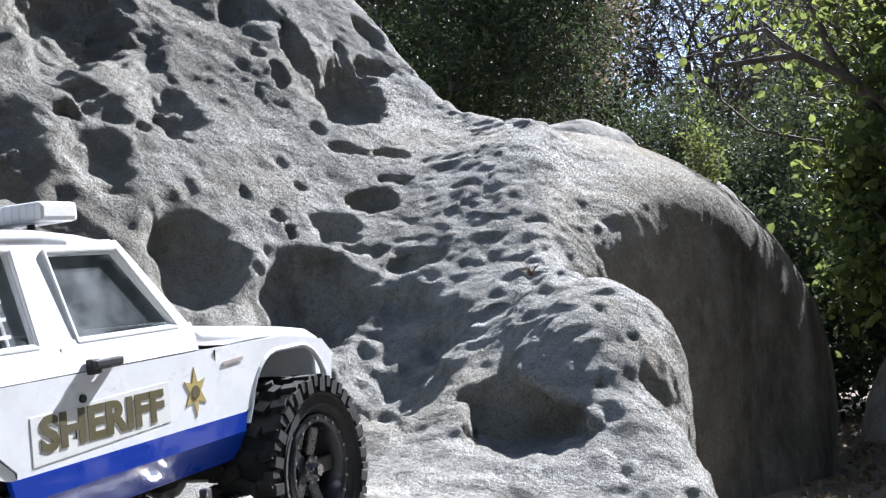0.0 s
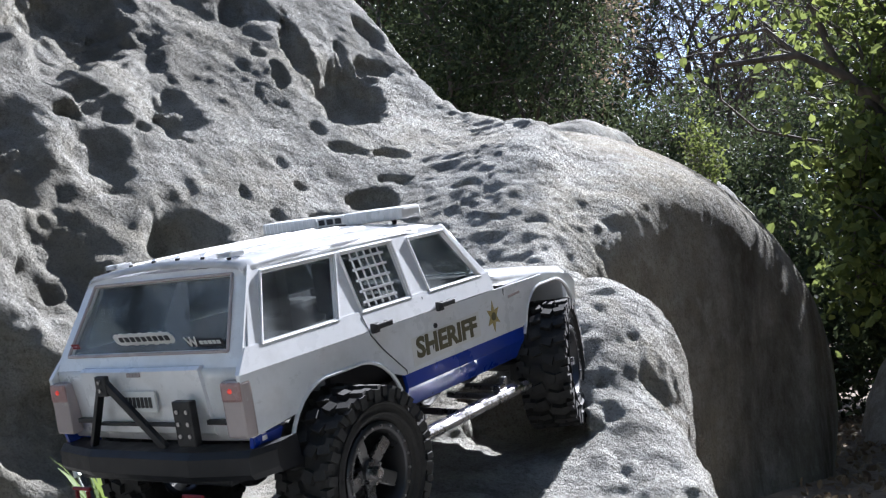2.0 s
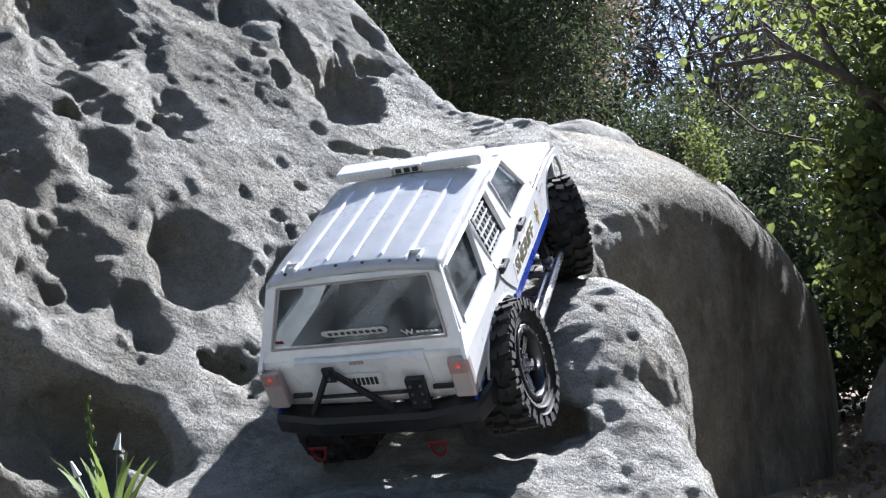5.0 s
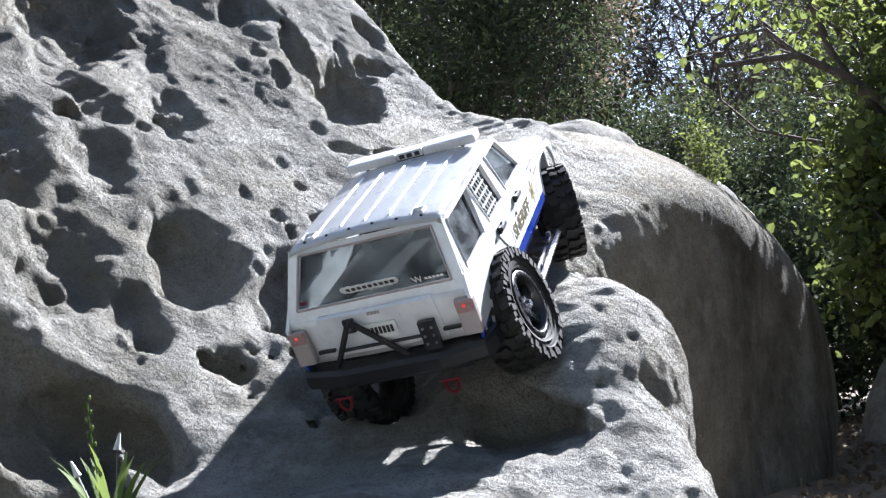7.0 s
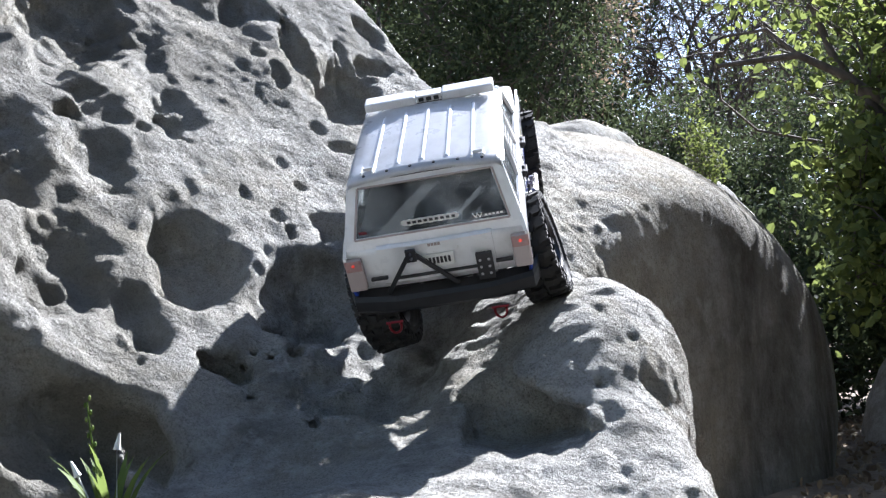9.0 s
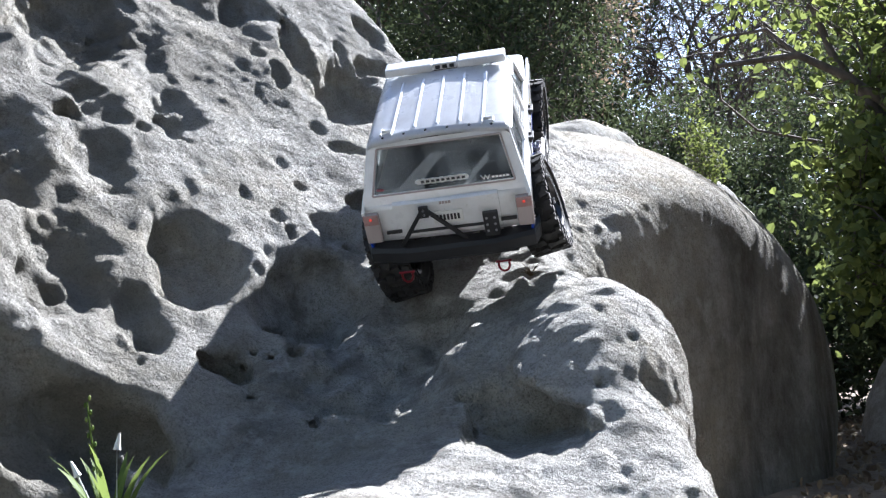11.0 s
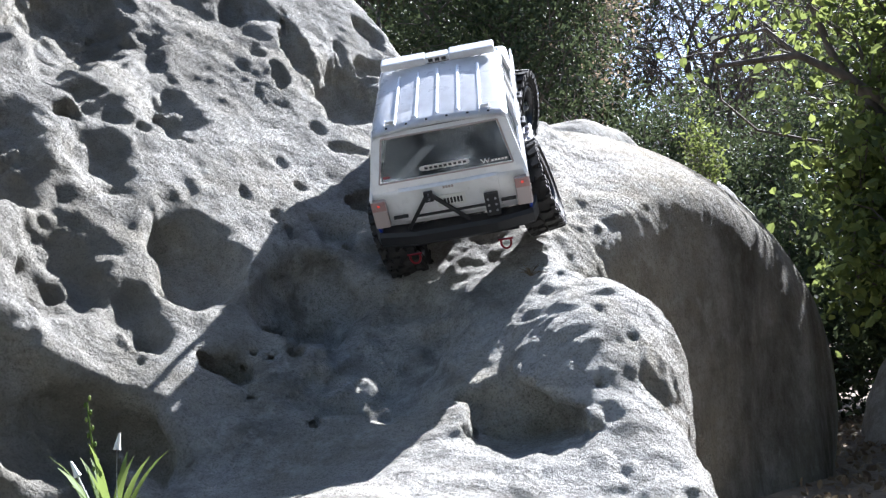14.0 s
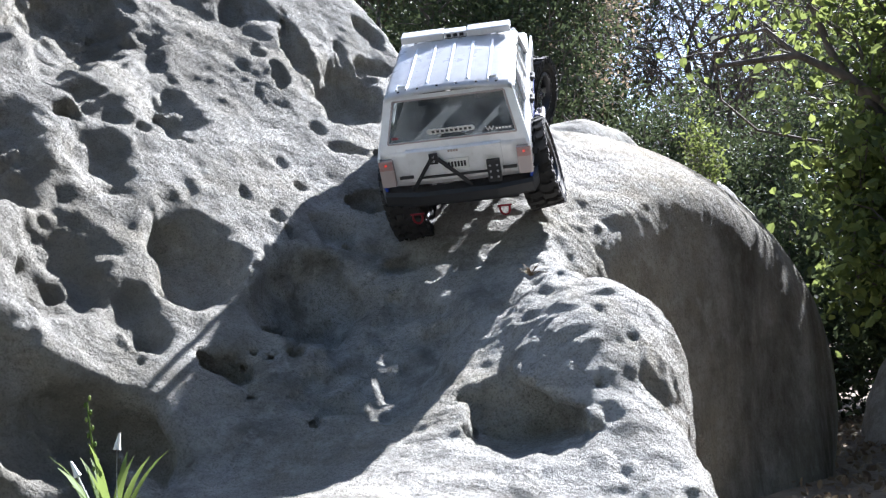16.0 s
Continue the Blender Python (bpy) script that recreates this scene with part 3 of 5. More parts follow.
# ---- ground to the horizon, farther rocks, litter ----
def ground_height(x, y):
    h = 0.045 + 0.02 * noise.noise(Vector((x * 1.7, y * 1.7, 0.3))) + 0.008 * noise.noise(Vector((x * 7, y * 7, 5.1)))
    far = max(0.0, y - 3.4)
    return h + 0.13 * far * far / (far + 5.0) + 0.5 * noise.noise(Vector((x * 0.12, y * 0.12, 2.2))) * min(1.0, far / 12)


def spaced(near, lo, hi, step, reach, n):
    a = [lo - (near + (reach - near) * (i / n) ** 2.2) for i in range(n, 0, -1)]
    b = [hi + (near + (reach - near) * (i / n) ** 2.2) for i in range(1, n + 1)]
    m = int(round((hi - lo) / step))
    return a + [lo + (hi - lo) * i / m for i in range(m + 1)] + b


gx, gy = spaced(0.05, -0.8, 2.2, 0.05, 400, 22), spaced(0.05, -0.5, 4.5, 0.05, 400, 22)
spots = [(x, y, ground_height(x, y)) for y in gy for x in gx]
nx = len(gx)
faces = [(j * nx + i, j * nx + i + 1, (j + 1) * nx + i + 1, (j + 1) * nx + i) for j in range(len(gy) - 1) for i in range(nx - 1)]
tagged(new("ground", mesh_of("ground", spots, faces, SOIL)), "brown soil with leaf litter under the shrubs", "ground", kind="structure")


def boulder(x, y, z, rx, ry, rz, seed, label):
    bm = bmesh.new()
    bmesh.ops.create_icosphere(bm, subdivisions=6, radius=1)
    for v in bm.verts:
        d = v.co.normalized()
        k = 1 + 0.16 * noise.noise(d * 1.6 + Vector((seed, 0, 0))) + 0.025 * noise.noise(d * 5 + Vector((0, seed, 0))) + 0.010 * noise.noise(d * 14)
        v.co = Vector((d.x * rx, d.y * ry, d.z * rz)) * k
    me = bpy.data.meshes.new("boulder")
    bm.to_mesh(me)
    bm.free()
    me.materials.append(STONE)
    me.polygons.foreach_set("use_smooth", [True] * len(me.polygons))
    ob = tagged(new("boulder", me), label, "boulder", "boulders behind the outcrop")
    ob.location = (x, y, z)


boulder(0.35, 3.10, 0.42, 0.42, 0.32, 0.515, 3.0, "grey sandstone boulder half hidden behind the outcrop")
boulder(0.80, 3.25, 0.32, 0.24, 0.22, 0.46, 8.0, "grey sandstone boulder under the green shrubs")
boulder(1.30, 2.75, 0.05, 0.20, 0.28, 0.25, 5.0, "small shaded boulder beside the leaf litter")


def leaves_mesh(name, centres, size, rng, material, droop=0.0, slim=0.5):
    """One mesh of many separate leaves, each a folded blade."""
    n = len(centres)
    a = rng.normal(size=(n, 3))
    a[:, 2] -= droop
    a /= np.linalg.norm(a, axis=1)[:, None]
    b = rng.normal(size=(n, 3))
    b -= (b * a).sum(1)[:, None] * a
    b /= np.linalg.norm(b, axis=1)[:, None]
    c = np.cross(a, b)
    s = (size * rng.uniform(0.6, 1.25, n))[:, None]
    w = slim * s * 0.5
    p = np.asarray(centres)
    fold = 0.35 * w
    verts = np.stack([p, p + a * s * 0.35 + b * w + c * fold, p + a * s * 0.75 + b * w * 0.8 + c * fold, p + a * s, p + a * s * 0.75 - b * w * 0.8 + c * fold, p + a * s * 0.35 - b * w + c * fold], 1).reshape(-1, 3)
    i = (np.arange(n) * 6)[:, None]
    faces = np.concatenate([i + np.array((0, 1, 2, 3)), i + np.array((0, 3, 4, 5))])
    return mesh_of(name, verts, faces, material, False)


def tube(bm, pts, r0, r1, sides=6):
    rings = []
    for i, p in enumerate(pts):
        d = (pts[min(i + 1, len(pts) - 1)] - pts[max(i - 1, 0)])
        q = d.to_track_quat("Z", "Y")
        r = r0 + (r1 - r0) * i / (len(pts) - 1)
        rings.append([p + q @ Vector((r * math.cos(2 * math.pi * k / sides), r * math.sin(2 * math.pi * k / sides), 0)) for k in range(sides)])
    vs = [[bm.verts.new(p) for p in ring] for ring in rings]
    for a, b in zip(vs, vs[1:]):
        for k in range(sides):
            bm.faces.new((a[k], a[(k + 1) % sides], b[(k + 1) % sides], b[k]))


def bent(pts, n=6):
    """Points along a smooth curve through four."""
    a, b, c, d = pts
    b, c = b + (b - a.lerp(d, 0.33)) * 0.5, c + (c - a.lerp(d, 0.66)) * 0.5
    return [a * (1 - k) ** 3 + b * 3 * k * (1 - k) ** 2 + c * 3 * k * k * (1 - k) + d * k ** 3 for k in (i / n for i in range(n + 1))]


def shrub(base, crown, radii, seed, clumps, per, size, material, label, group, kind="shrub", trunk=0.03, spread=0.13, slim=0.5, twigs=3):
    """Stems from the base to clumps of leaves that fill an uneven crown."""
    rng = np.random.RandomState(seed)
    base, crown = Vector(base), Vector(crown)
    root = empty(kind)
    root.location = base
    tagged(root, label, kind.replace("_", " "), group)
    d = rng.normal(size=(clumps, 3))
    d /= np.linalg.norm(d, axis=1)[:, None]
    reach = rng.uniform(0.35, 1.0, clumps) ** 0.6
    ends = np.array(crown - base) + d * reach[:, None] * np.array(radii) * (1 + 0.25 * rng.normal(size=(clumps, 1)))
    fork = (crown - base) * 0.45
    bm = bmesh.new()
    tube(bm, [Vector((0, 0, -0.1)), fork * 0.5 + Vector(rng.normal(size=3) * 0.03), fork], trunk, trunk * 0.7, 8)
    spots = []
    limbs = []
    for e in ends[rng.permutation(clumps)[:max(4, clumps // 9)]]:
        tip = fork.lerp(Vector(e), rng.uniform(0.55, 0.8))
        side = Vector(rng.normal(size=3)) * 0.14 * (tip - fork).length
        pts = bent([fork, fork.lerp(tip, 0.33) + side, fork.lerp(tip, 0.66) + side * 0.6 + Vector(rng.normal(size=3) * 0.03), tip], 8)
        tube(bm, pts, trunk * 0.5, trunk * 0.16, 6)
        limbs.append(pts)
    for e in ends:
        e = Vector(e)
        start = min((p for pts in limbs for p in pts[3:]), key=lambda p: (p - e).length)
        bow = Vector(rng.normal(size=3)) * 0.16 * (e - start).length
        mid = start.lerp(e, 0.4) + bow
        q3 = start.lerp(e, 0.75) + bow * 0.8
        tube(bm, bent([start, mid, q3, e], 5), trunk * 0.15, trunk * 0.05, 5)
        for _ in range(twigs):
            f = Vector(rng.normal(size=3)).normalized() * spread * rng.uniform(0.7, 1.7)
            k = rng.uniform(0.0, 0.8)
            s0 = q3.lerp(e, k)
            tube(bm, [s0, s0 + f * 0.5 + Vector(rng.normal(size=3) * 0.02), s0 + f], trunk * 0.08, trunk * 0.035, 4)
            m = int(per / (twigs + 1))
            if m:
                spots.append(np.array(s0 + f * 0.75) + rng.normal(size=(m, 3)) * spread * 0.33)
        m = max(1, int(per / (twigs + 1)))
        spots.append(np.array(e) + rng.normal(size=(m, 3)) * spread * 0.55)
    part("trunk", bm, BARK, root, "grey-brown branching stems", True)
    if per:
        crown_ob = new("crown", leaves_mesh("crown", np.concatenate(spots), size, rng, material, 0.25, slim))
        crown_ob.parent = root
    return root


# ---- shrubs and trees behind the rock ----
BACK = "shrubs behind the rock"
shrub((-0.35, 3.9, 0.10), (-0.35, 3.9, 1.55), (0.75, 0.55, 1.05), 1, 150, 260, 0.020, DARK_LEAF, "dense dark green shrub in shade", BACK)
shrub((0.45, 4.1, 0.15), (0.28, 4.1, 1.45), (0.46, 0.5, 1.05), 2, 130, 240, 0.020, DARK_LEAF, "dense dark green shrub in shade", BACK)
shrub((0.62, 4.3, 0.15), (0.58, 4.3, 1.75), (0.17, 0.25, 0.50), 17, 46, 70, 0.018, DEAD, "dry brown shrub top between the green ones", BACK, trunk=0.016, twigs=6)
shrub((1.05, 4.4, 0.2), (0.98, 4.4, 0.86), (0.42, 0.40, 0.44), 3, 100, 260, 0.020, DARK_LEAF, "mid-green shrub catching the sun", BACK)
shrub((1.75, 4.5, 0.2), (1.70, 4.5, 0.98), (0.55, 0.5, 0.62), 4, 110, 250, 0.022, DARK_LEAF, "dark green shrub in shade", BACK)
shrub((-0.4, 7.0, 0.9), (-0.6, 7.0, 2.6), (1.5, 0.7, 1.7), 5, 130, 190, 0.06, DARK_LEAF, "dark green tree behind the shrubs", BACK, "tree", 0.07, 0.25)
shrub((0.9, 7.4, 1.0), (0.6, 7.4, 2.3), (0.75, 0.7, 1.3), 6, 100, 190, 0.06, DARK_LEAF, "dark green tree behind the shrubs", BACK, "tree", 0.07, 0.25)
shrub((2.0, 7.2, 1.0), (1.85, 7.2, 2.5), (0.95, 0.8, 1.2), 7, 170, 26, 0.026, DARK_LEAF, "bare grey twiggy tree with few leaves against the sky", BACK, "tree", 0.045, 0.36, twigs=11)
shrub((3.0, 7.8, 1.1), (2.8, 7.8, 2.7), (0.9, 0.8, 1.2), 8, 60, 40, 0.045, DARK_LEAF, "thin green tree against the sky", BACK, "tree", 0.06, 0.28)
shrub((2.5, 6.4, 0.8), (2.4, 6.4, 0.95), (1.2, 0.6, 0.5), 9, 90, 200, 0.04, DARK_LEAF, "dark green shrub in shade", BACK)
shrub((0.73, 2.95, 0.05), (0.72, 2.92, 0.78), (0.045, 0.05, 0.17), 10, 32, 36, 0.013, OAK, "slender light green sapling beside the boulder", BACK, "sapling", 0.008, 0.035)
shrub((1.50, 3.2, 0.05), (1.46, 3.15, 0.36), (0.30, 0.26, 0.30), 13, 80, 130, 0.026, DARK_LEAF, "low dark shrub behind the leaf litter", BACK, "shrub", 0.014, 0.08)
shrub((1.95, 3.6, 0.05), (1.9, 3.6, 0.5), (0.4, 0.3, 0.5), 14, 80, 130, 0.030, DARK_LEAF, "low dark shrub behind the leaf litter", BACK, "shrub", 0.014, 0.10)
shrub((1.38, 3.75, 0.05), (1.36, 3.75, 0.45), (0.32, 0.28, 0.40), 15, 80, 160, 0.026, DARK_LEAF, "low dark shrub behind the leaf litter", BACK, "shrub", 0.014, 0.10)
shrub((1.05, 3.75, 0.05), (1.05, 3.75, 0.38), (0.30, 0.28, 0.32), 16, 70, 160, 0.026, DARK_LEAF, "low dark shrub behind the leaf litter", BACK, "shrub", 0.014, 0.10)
for i, (x, h, r, many) in enumerate(((-2.2, 3.4, 1.9, 190), (0.2, 3.4, 1.6, 210), (2.9, 2.2, 1.5, 40), (5.2, 3.3, 1.9, 90), (7.2, 3.2, 1.6, 90))):
    shrub((x, 13.5, 1.0), (x, 13.5, h), (r, 1.0, 2.2 if many > 50 else 1.2), 70 + i, 95, many, 0.12, DARK_LEAF, "far dark green tree, sky through its crown", "trees on the far bank", "tree", 0.09, 0.38, 0.6)
# unseen trees added behind and beside the path; they close off sky light
UNSEEN_TREES = "trees round the clearing"
for i, (x, y, h) in enumerate(((-1.6, -2.6, 2.0), (0.2, -3.2, 2.2), (2.0, -2.2, 2.1), (3.4, -0.2, 2.2), (3.2, 2.0, 1.9), (-3.2, -0.6, 2.2), (2.1, 0.9, 1.9), (1.9, -0.6, 1.9), (2.5, 1.9, 1.7))):
    shrub((x, y, 0.0), (x, y, h), (1.2 if i < 6 else 0.8, 0.9 if i < 6 else 0.6, 1.7), 30 + i, 70, 60, 0.14, DARK_LEAF, "dark leafy tree out of view, added to dim the sky light", UNSEEN_TREES, "tree", 0.09, 0.30, 0.6)
# boughs added out of view to keep sky light off the boulder's face
for i, (x, y, h) in enumerate(((1.35, 1.15, 1.35), (1.95, 1.9, 1.7))):
    shrub((x + 0.7, y - 0.3, 0.0), (x, y, h), (0.5, 0.55, 0.32), 50 + i, 60, 60, 0.07, OAK, "unseen oak boughs added to shade the right side of the rock", UNSEEN_TREES, "tree", 0.04, 0.16, 0.6)
# oak that reaches in, leaves lit from behind
OAKS = "oak beside the rock"
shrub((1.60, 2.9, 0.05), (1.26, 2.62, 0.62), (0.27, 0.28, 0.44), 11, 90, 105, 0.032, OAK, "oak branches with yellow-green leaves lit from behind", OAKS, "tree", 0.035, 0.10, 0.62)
# inner shade of the crown put into the leaf colour
shrub((1.75, 3.1, 0.05), (1.48, 2.95, 0.75), (0.32, 0.26, 0.62), 18, 80, 130, 0.032, DARK_LEAF, "oak boughs in a darker leaf colour for the shade of its crown", OAKS, "tree", 0.035, 0.11, 0.62)
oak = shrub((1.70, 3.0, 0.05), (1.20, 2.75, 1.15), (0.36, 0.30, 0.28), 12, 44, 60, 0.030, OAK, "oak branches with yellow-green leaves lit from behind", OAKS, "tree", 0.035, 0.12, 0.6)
for pts, r in ((((1.62, 2.60, 0.55), (1.20, 2.55, 0.80), (0.98, 2.55, 0.95), (0.87, 2.55, 1.00), (0.78, 2.56, 0.99), (0.68, 2.58, 0.98)), 0.016),
               (((1.10, 2.62, 0.86), (1.00, 2.66, 1.02), (0.95, 2.70, 1.20), (0.93, 2.72, 1.40)), 0.014),
               (((0.87, 2.55, 1.00), (0.80, 2.57, 1.07), (0.70, 2.60, 1.06), (0.62, 2.62, 1.02)), 0.006)):
    bm = bmesh.new()
    tube(bm, [Vector(p) - oak.location for p in pts], r, r * 0.35, 8)
    part("limb", bm, BARK, oak, "dark bent oak limb", True)


# ---- small growth on the rock and litter under the shrubs ----
def herb(x, y, z):
    rng = np.random.RandomState(4)
    root = tagged(empty("herb"), "small green herb with long pointed leaves on the rock", "plant")
    root.location = (x, y, z)
    for i in range(15):
        turn, lean = rng.uniform(0, 2 * math.pi), rng.uniform(0.05, 0.55)
        length, wide = rng.uniform(0.055, 0.105), rng.uniform(0.0032, 0.0056)
        bm = bmesh.new()
        rows = []
        out, up = 0.0, 0.0
        for j in range(8):
            k = j / 7
            w = wide * math.sin(math.pi * min(1.0, 0.12 + 0.88 * k)) ** 0.8 if j < 7 else 0.0002
            ang = lean + 0.7 * k * k
            rows.append([bm.verts.new((out, -w, up + 0.25 * w)), bm.verts.new((out, 0, up)), bm.verts.new((out, w, up + 0.25 * w))])
            out += math.sin(ang) * length / 7
            up += math.cos(ang) * length / 7
        for a, b in zip(rows, rows[1:]):
            bm.faces.new((a[0], a[1], b[1], b[0]))
            bm.faces.new((a[1], a[2], b[2], b[1]))
        bmesh.ops.transform(bm, matrix=Matrix.Rotation(turn, 4, "Z"), verts=bm.verts)
        part("leaf", bm, BLADE, root, "", True)
    bm = bmesh.new()
    stem = bent([Vector((0, 0, 0)), Vector((-0.008, 0, 0.045)), Vector((-0.019, 0, 0.09)), Vector((-0.024, 0, 0.128))], 9)
    tube(bm, stem, 0.0010, 0.0006, 6)
    for i, p in enumerate(stem[4:]):
        for side in (-1, 1):
            bmesh.ops.create_icosphere(bm, subdivisions=1, radius=0.0017, matrix=Matrix.Translation(p + Vector((0.0014 * side, 0.001 * side, 0.003 * side))) @ Matrix.Diagonal((0.8, 0.8, 1.6, 1)))
    part("seed_spike", bm, BLADE, root, "thin green stem with a spike of seeds", True)
    for x, z, lean in ((-0.030, 0.066, -0.5), (0.002, 0.088, 0.1)):
        bm = bmesh.new()
        tip = Vector((math.sin(lean), 0.1, math.cos(lean)))
        tube(bm, [Vector((0, 0, 0)), Vector((x, 0, z)) * 0.5 + Vector((0.002, 0, 0)), Vector((x, 0, z))], 0.0009, 0.0007, 6)
        tube(bm, [Vector((x, 0, z)) + tip * 0.014 * k for k in (0.0, 0.3, 0.7)] + [Vector((x, 0, z)) + tip * 0.014], 0.0034, 0.0008, 8)
        part("bud", bm, SHEET, root, "pale flower bud on a stem", True)


herb(-0.275, 0.90, 0.122)

rng = np.random.RandomState(21)
n = 4200
xy = np.stack([rng.uniform(0.55, 2.0, n), rng.uniform(1.5, 3.6, n)], 1)
dead = np.array([(x, y, ground_height(x, y) + rng.uniform(0.001, 0.008)) for x, y in xy])
tagged(new("leaf_litter", leaves_mesh("leaf_litter", dead, 0.019, rng, DEAD, 0.0, 0.55)), "dry brown fallen leaves on the soil", "leaves", kind="stuff")


def tuft(x, y, z, seed, size):
    rng = np.random.RandomState(seed)
    bm = bmesh.new()
    for _ in range(26):
        d = Vector((rng.normal() * 0.7, rng.normal() * 0.5, abs(rng.normal()) * 0.6 + 0.1)).normalized() * size * rng.uniform(0.5, 1.2)
        tube(bm, [Vector((0, 0, -0.002)), d * 0.5 + Vector((0, 0, 0.002)), d], 0.0006, 0.0002, 3)
    root = part("dry_tuft", bm, DEAD, None, "", False)
    root.location = (x, y, z)
    tagged(root, "tuft of dry grass in a crack of the rock", "grass")


tuft(0.105, 1.27, lie(np.array([0.105]), np.array([1.27]))[0] + 0.004, 3, 0.018)


# ---- the radio-controlled truck: x forward from the rear axle, y to its left, z up from the axle ----
def again(ob, parent, m=None, name=None):
    """Another object on the same mesh."""
    o = new(name or ob.name.split(".")[0], ob.data)
    o.parent = parent
    if m is not None:
        o.matrix_basis = m
    if "label" in ob:
        o["label"] = ob["label"]
    return o


def box(bm, x, y, z, sx, sy, sz, bevel=0.0, m=None):
    r = bmesh.ops.create_cube(bm, size=1, matrix=(m or Matrix()) @ Matrix.Translation((x, y, z)) @ Matrix.Diagonal((sx, sy, sz, 1)))
    if bevel:
        edges = list({e for v in r["verts"] for e in v.link_edges})
        bmesh.ops.bevel(bm, geom=edges, offset=bevel, segments=2, affect="EDGES", profile=0.6)


def rod(bm, a, b, r, sides=10):
    a, b = Vector(a), Vector(b)
    d = b - a
    m = Matrix.Translation((a + b) / 2) @ d.to_track_quat("Z", "Y").to_matrix().to_4x4()
    bmesh.ops.create_cone(bm, cap_ends=True, segments=sides, radius1=r, radius2=r, depth=d.length, matrix=m)


def plate(bm, outline, put, thick, inner=None):
    """A sheet with that outline, put(a, b) in space, thickened outwards (or inwards where thick is negative); inner: outlines of holes."""
    rings = [outline] + (inner or [])
    loops = []
    for ring in rings:
        vs = [bm.verts.new(put(a, b)) for a, b in ring]
        loops.append([bm.edges.new((vs[i], vs[(i + 1) % len(vs)])) for i in range(len(vs))])
    if inner:
        faces = [g for g in bmesh.ops.triangle_fill(bm, use_beauty=True, use_dissolve=False, edges=[e for l in loops for e in l])["geom"] if isinstance(g, bmesh.types.BMFace)]
    else:
        faces = [bm.faces.new([v for v in _ring(loops[0])])]
    for f in faces:
        f.normal_update()
    n = faces[0].normal.copy()
    mid = sum((f.calc_center_median() for f in faces), Vector()) / len(faces)
    if n.dot(mid - Vector((0.13, 0, 0.085))) < 0:
        n = -n
    more = bmesh.ops.extrude_face_region(bm, geom=faces)["geom"]
    for v in more:
        if isinstance(v, bmesh.types.BMVert):
            v.co += n * thick
    bmesh.ops.recalc_face_normals(bm, faces=bm.faces[:])


def _ring(edges):
    vs = []
    for i, e in enumerate(edges):
        f = edges[(i + 1) % len(edges)]
        shared = set(e.verts) & set(f.verts)
        vs.append((shared & set(e.verts)).pop())
    return vs


def loft(bm, rings, close=True, caps=True):
    """Skin over rings of equal count."""
    vs = [[bm.verts.new(p) for p in ring] for ring in rings]
    n = len(vs[0])
    for a, b in zip(vs, vs[1:]):
        for i in range(n if close else n - 1):
            bm.faces.new((a[i], a[(i + 1) % n], b[(i + 1) % n], b[i]))
    if caps:
        bm.faces.new(vs[0][::-1])
        bm.faces.new(vs[-1])
    bmesh.ops.recalc_face_normals(bm, faces=bm.faces[:])


def arc(cx, cz, rx, rz, a0, a1, n):
    return [(cx + rx * math.cos(radians(a0 + (a1 - a0) * i / n)), cz + rz * math.sin(radians(a0 + (a1 - a0) * i / n))) for i in range(n + 1)]


def tyre_mesh():
    bm = bmesh.new()
    prof = [(0.0345, -0.016), (0.038, -0.0195), (0.045, -0.0215), (0.051, -0.0215), (0.0545, -0.0195), (0.0555, -0.012), (0.0558, 0.0)]
    prof = prof + [(r, -y) for r, y in prof[-2::-1]]
    n = 48
    rings = [[(r * math.cos(t), y, r * math.sin(t)) for r, y in prof] for t in (2 * math.pi * i / n for i in range(n))]
    vs = [[bm.verts.new(p) for p in ring] for ring in rings]
    for i in range(n):
        a, b = vs[i], vs[(i + 1) % n]
        for j in range(len(prof) - 1):
            bm.faces.new((a[j], a[j + 1], b[j + 1], b[j]))
        bm.faces.new((a[0], b[0], b[-1], a[-1]))
    # tread: alternating centre blocks and shoulder lugs that wrap over the sidewall
    for i in range(22):
        t = 2 * math.pi * i / 22
        for side in (-1, 1):
            m = Matrix.Rotation(-(t + (0.07 if side > 0 else 0.21)), 4, "Y")
            box(bm, 0.0575, side * 0.0058, 0, 0.0050, 0.0094, 0.0078, 0, m @ Matrix.Rotation(radians(side * 18), 4, "X"))
            box(bm, 0.0570, side * 0.0162, 0.004, 0.0066, 0.0098, 0.0062, 0, m @ Matrix.Rotation(radians(-side * 12), 4, "X"))
            box(bm, 0.0535, side * 0.0214, 0.004, 0.0086, 0.0040, 0.0062, 0, m)
            box(bm, 0.0560, side * 0.0195, -0.0050, 0.0070, 0.0066, 0.0044, 0, m)
    for side in (-1, 1):
        for r, w in ((0.0485, 0.0012), (0.0415, 0.0010)):
            bmesh.ops.create_cone(bm, cap_ends=False, segments=48, radius1=r, radius2=r - 0.0015, depth=w * 2, matrix=Matrix.Translation((0, side * 0.0222, 0)) @ Matrix.Rotation(radians(90 * side), 4, "X"))
    bmesh.ops.recalc_face_normals(bm, faces=bm.faces[:])
    return bm


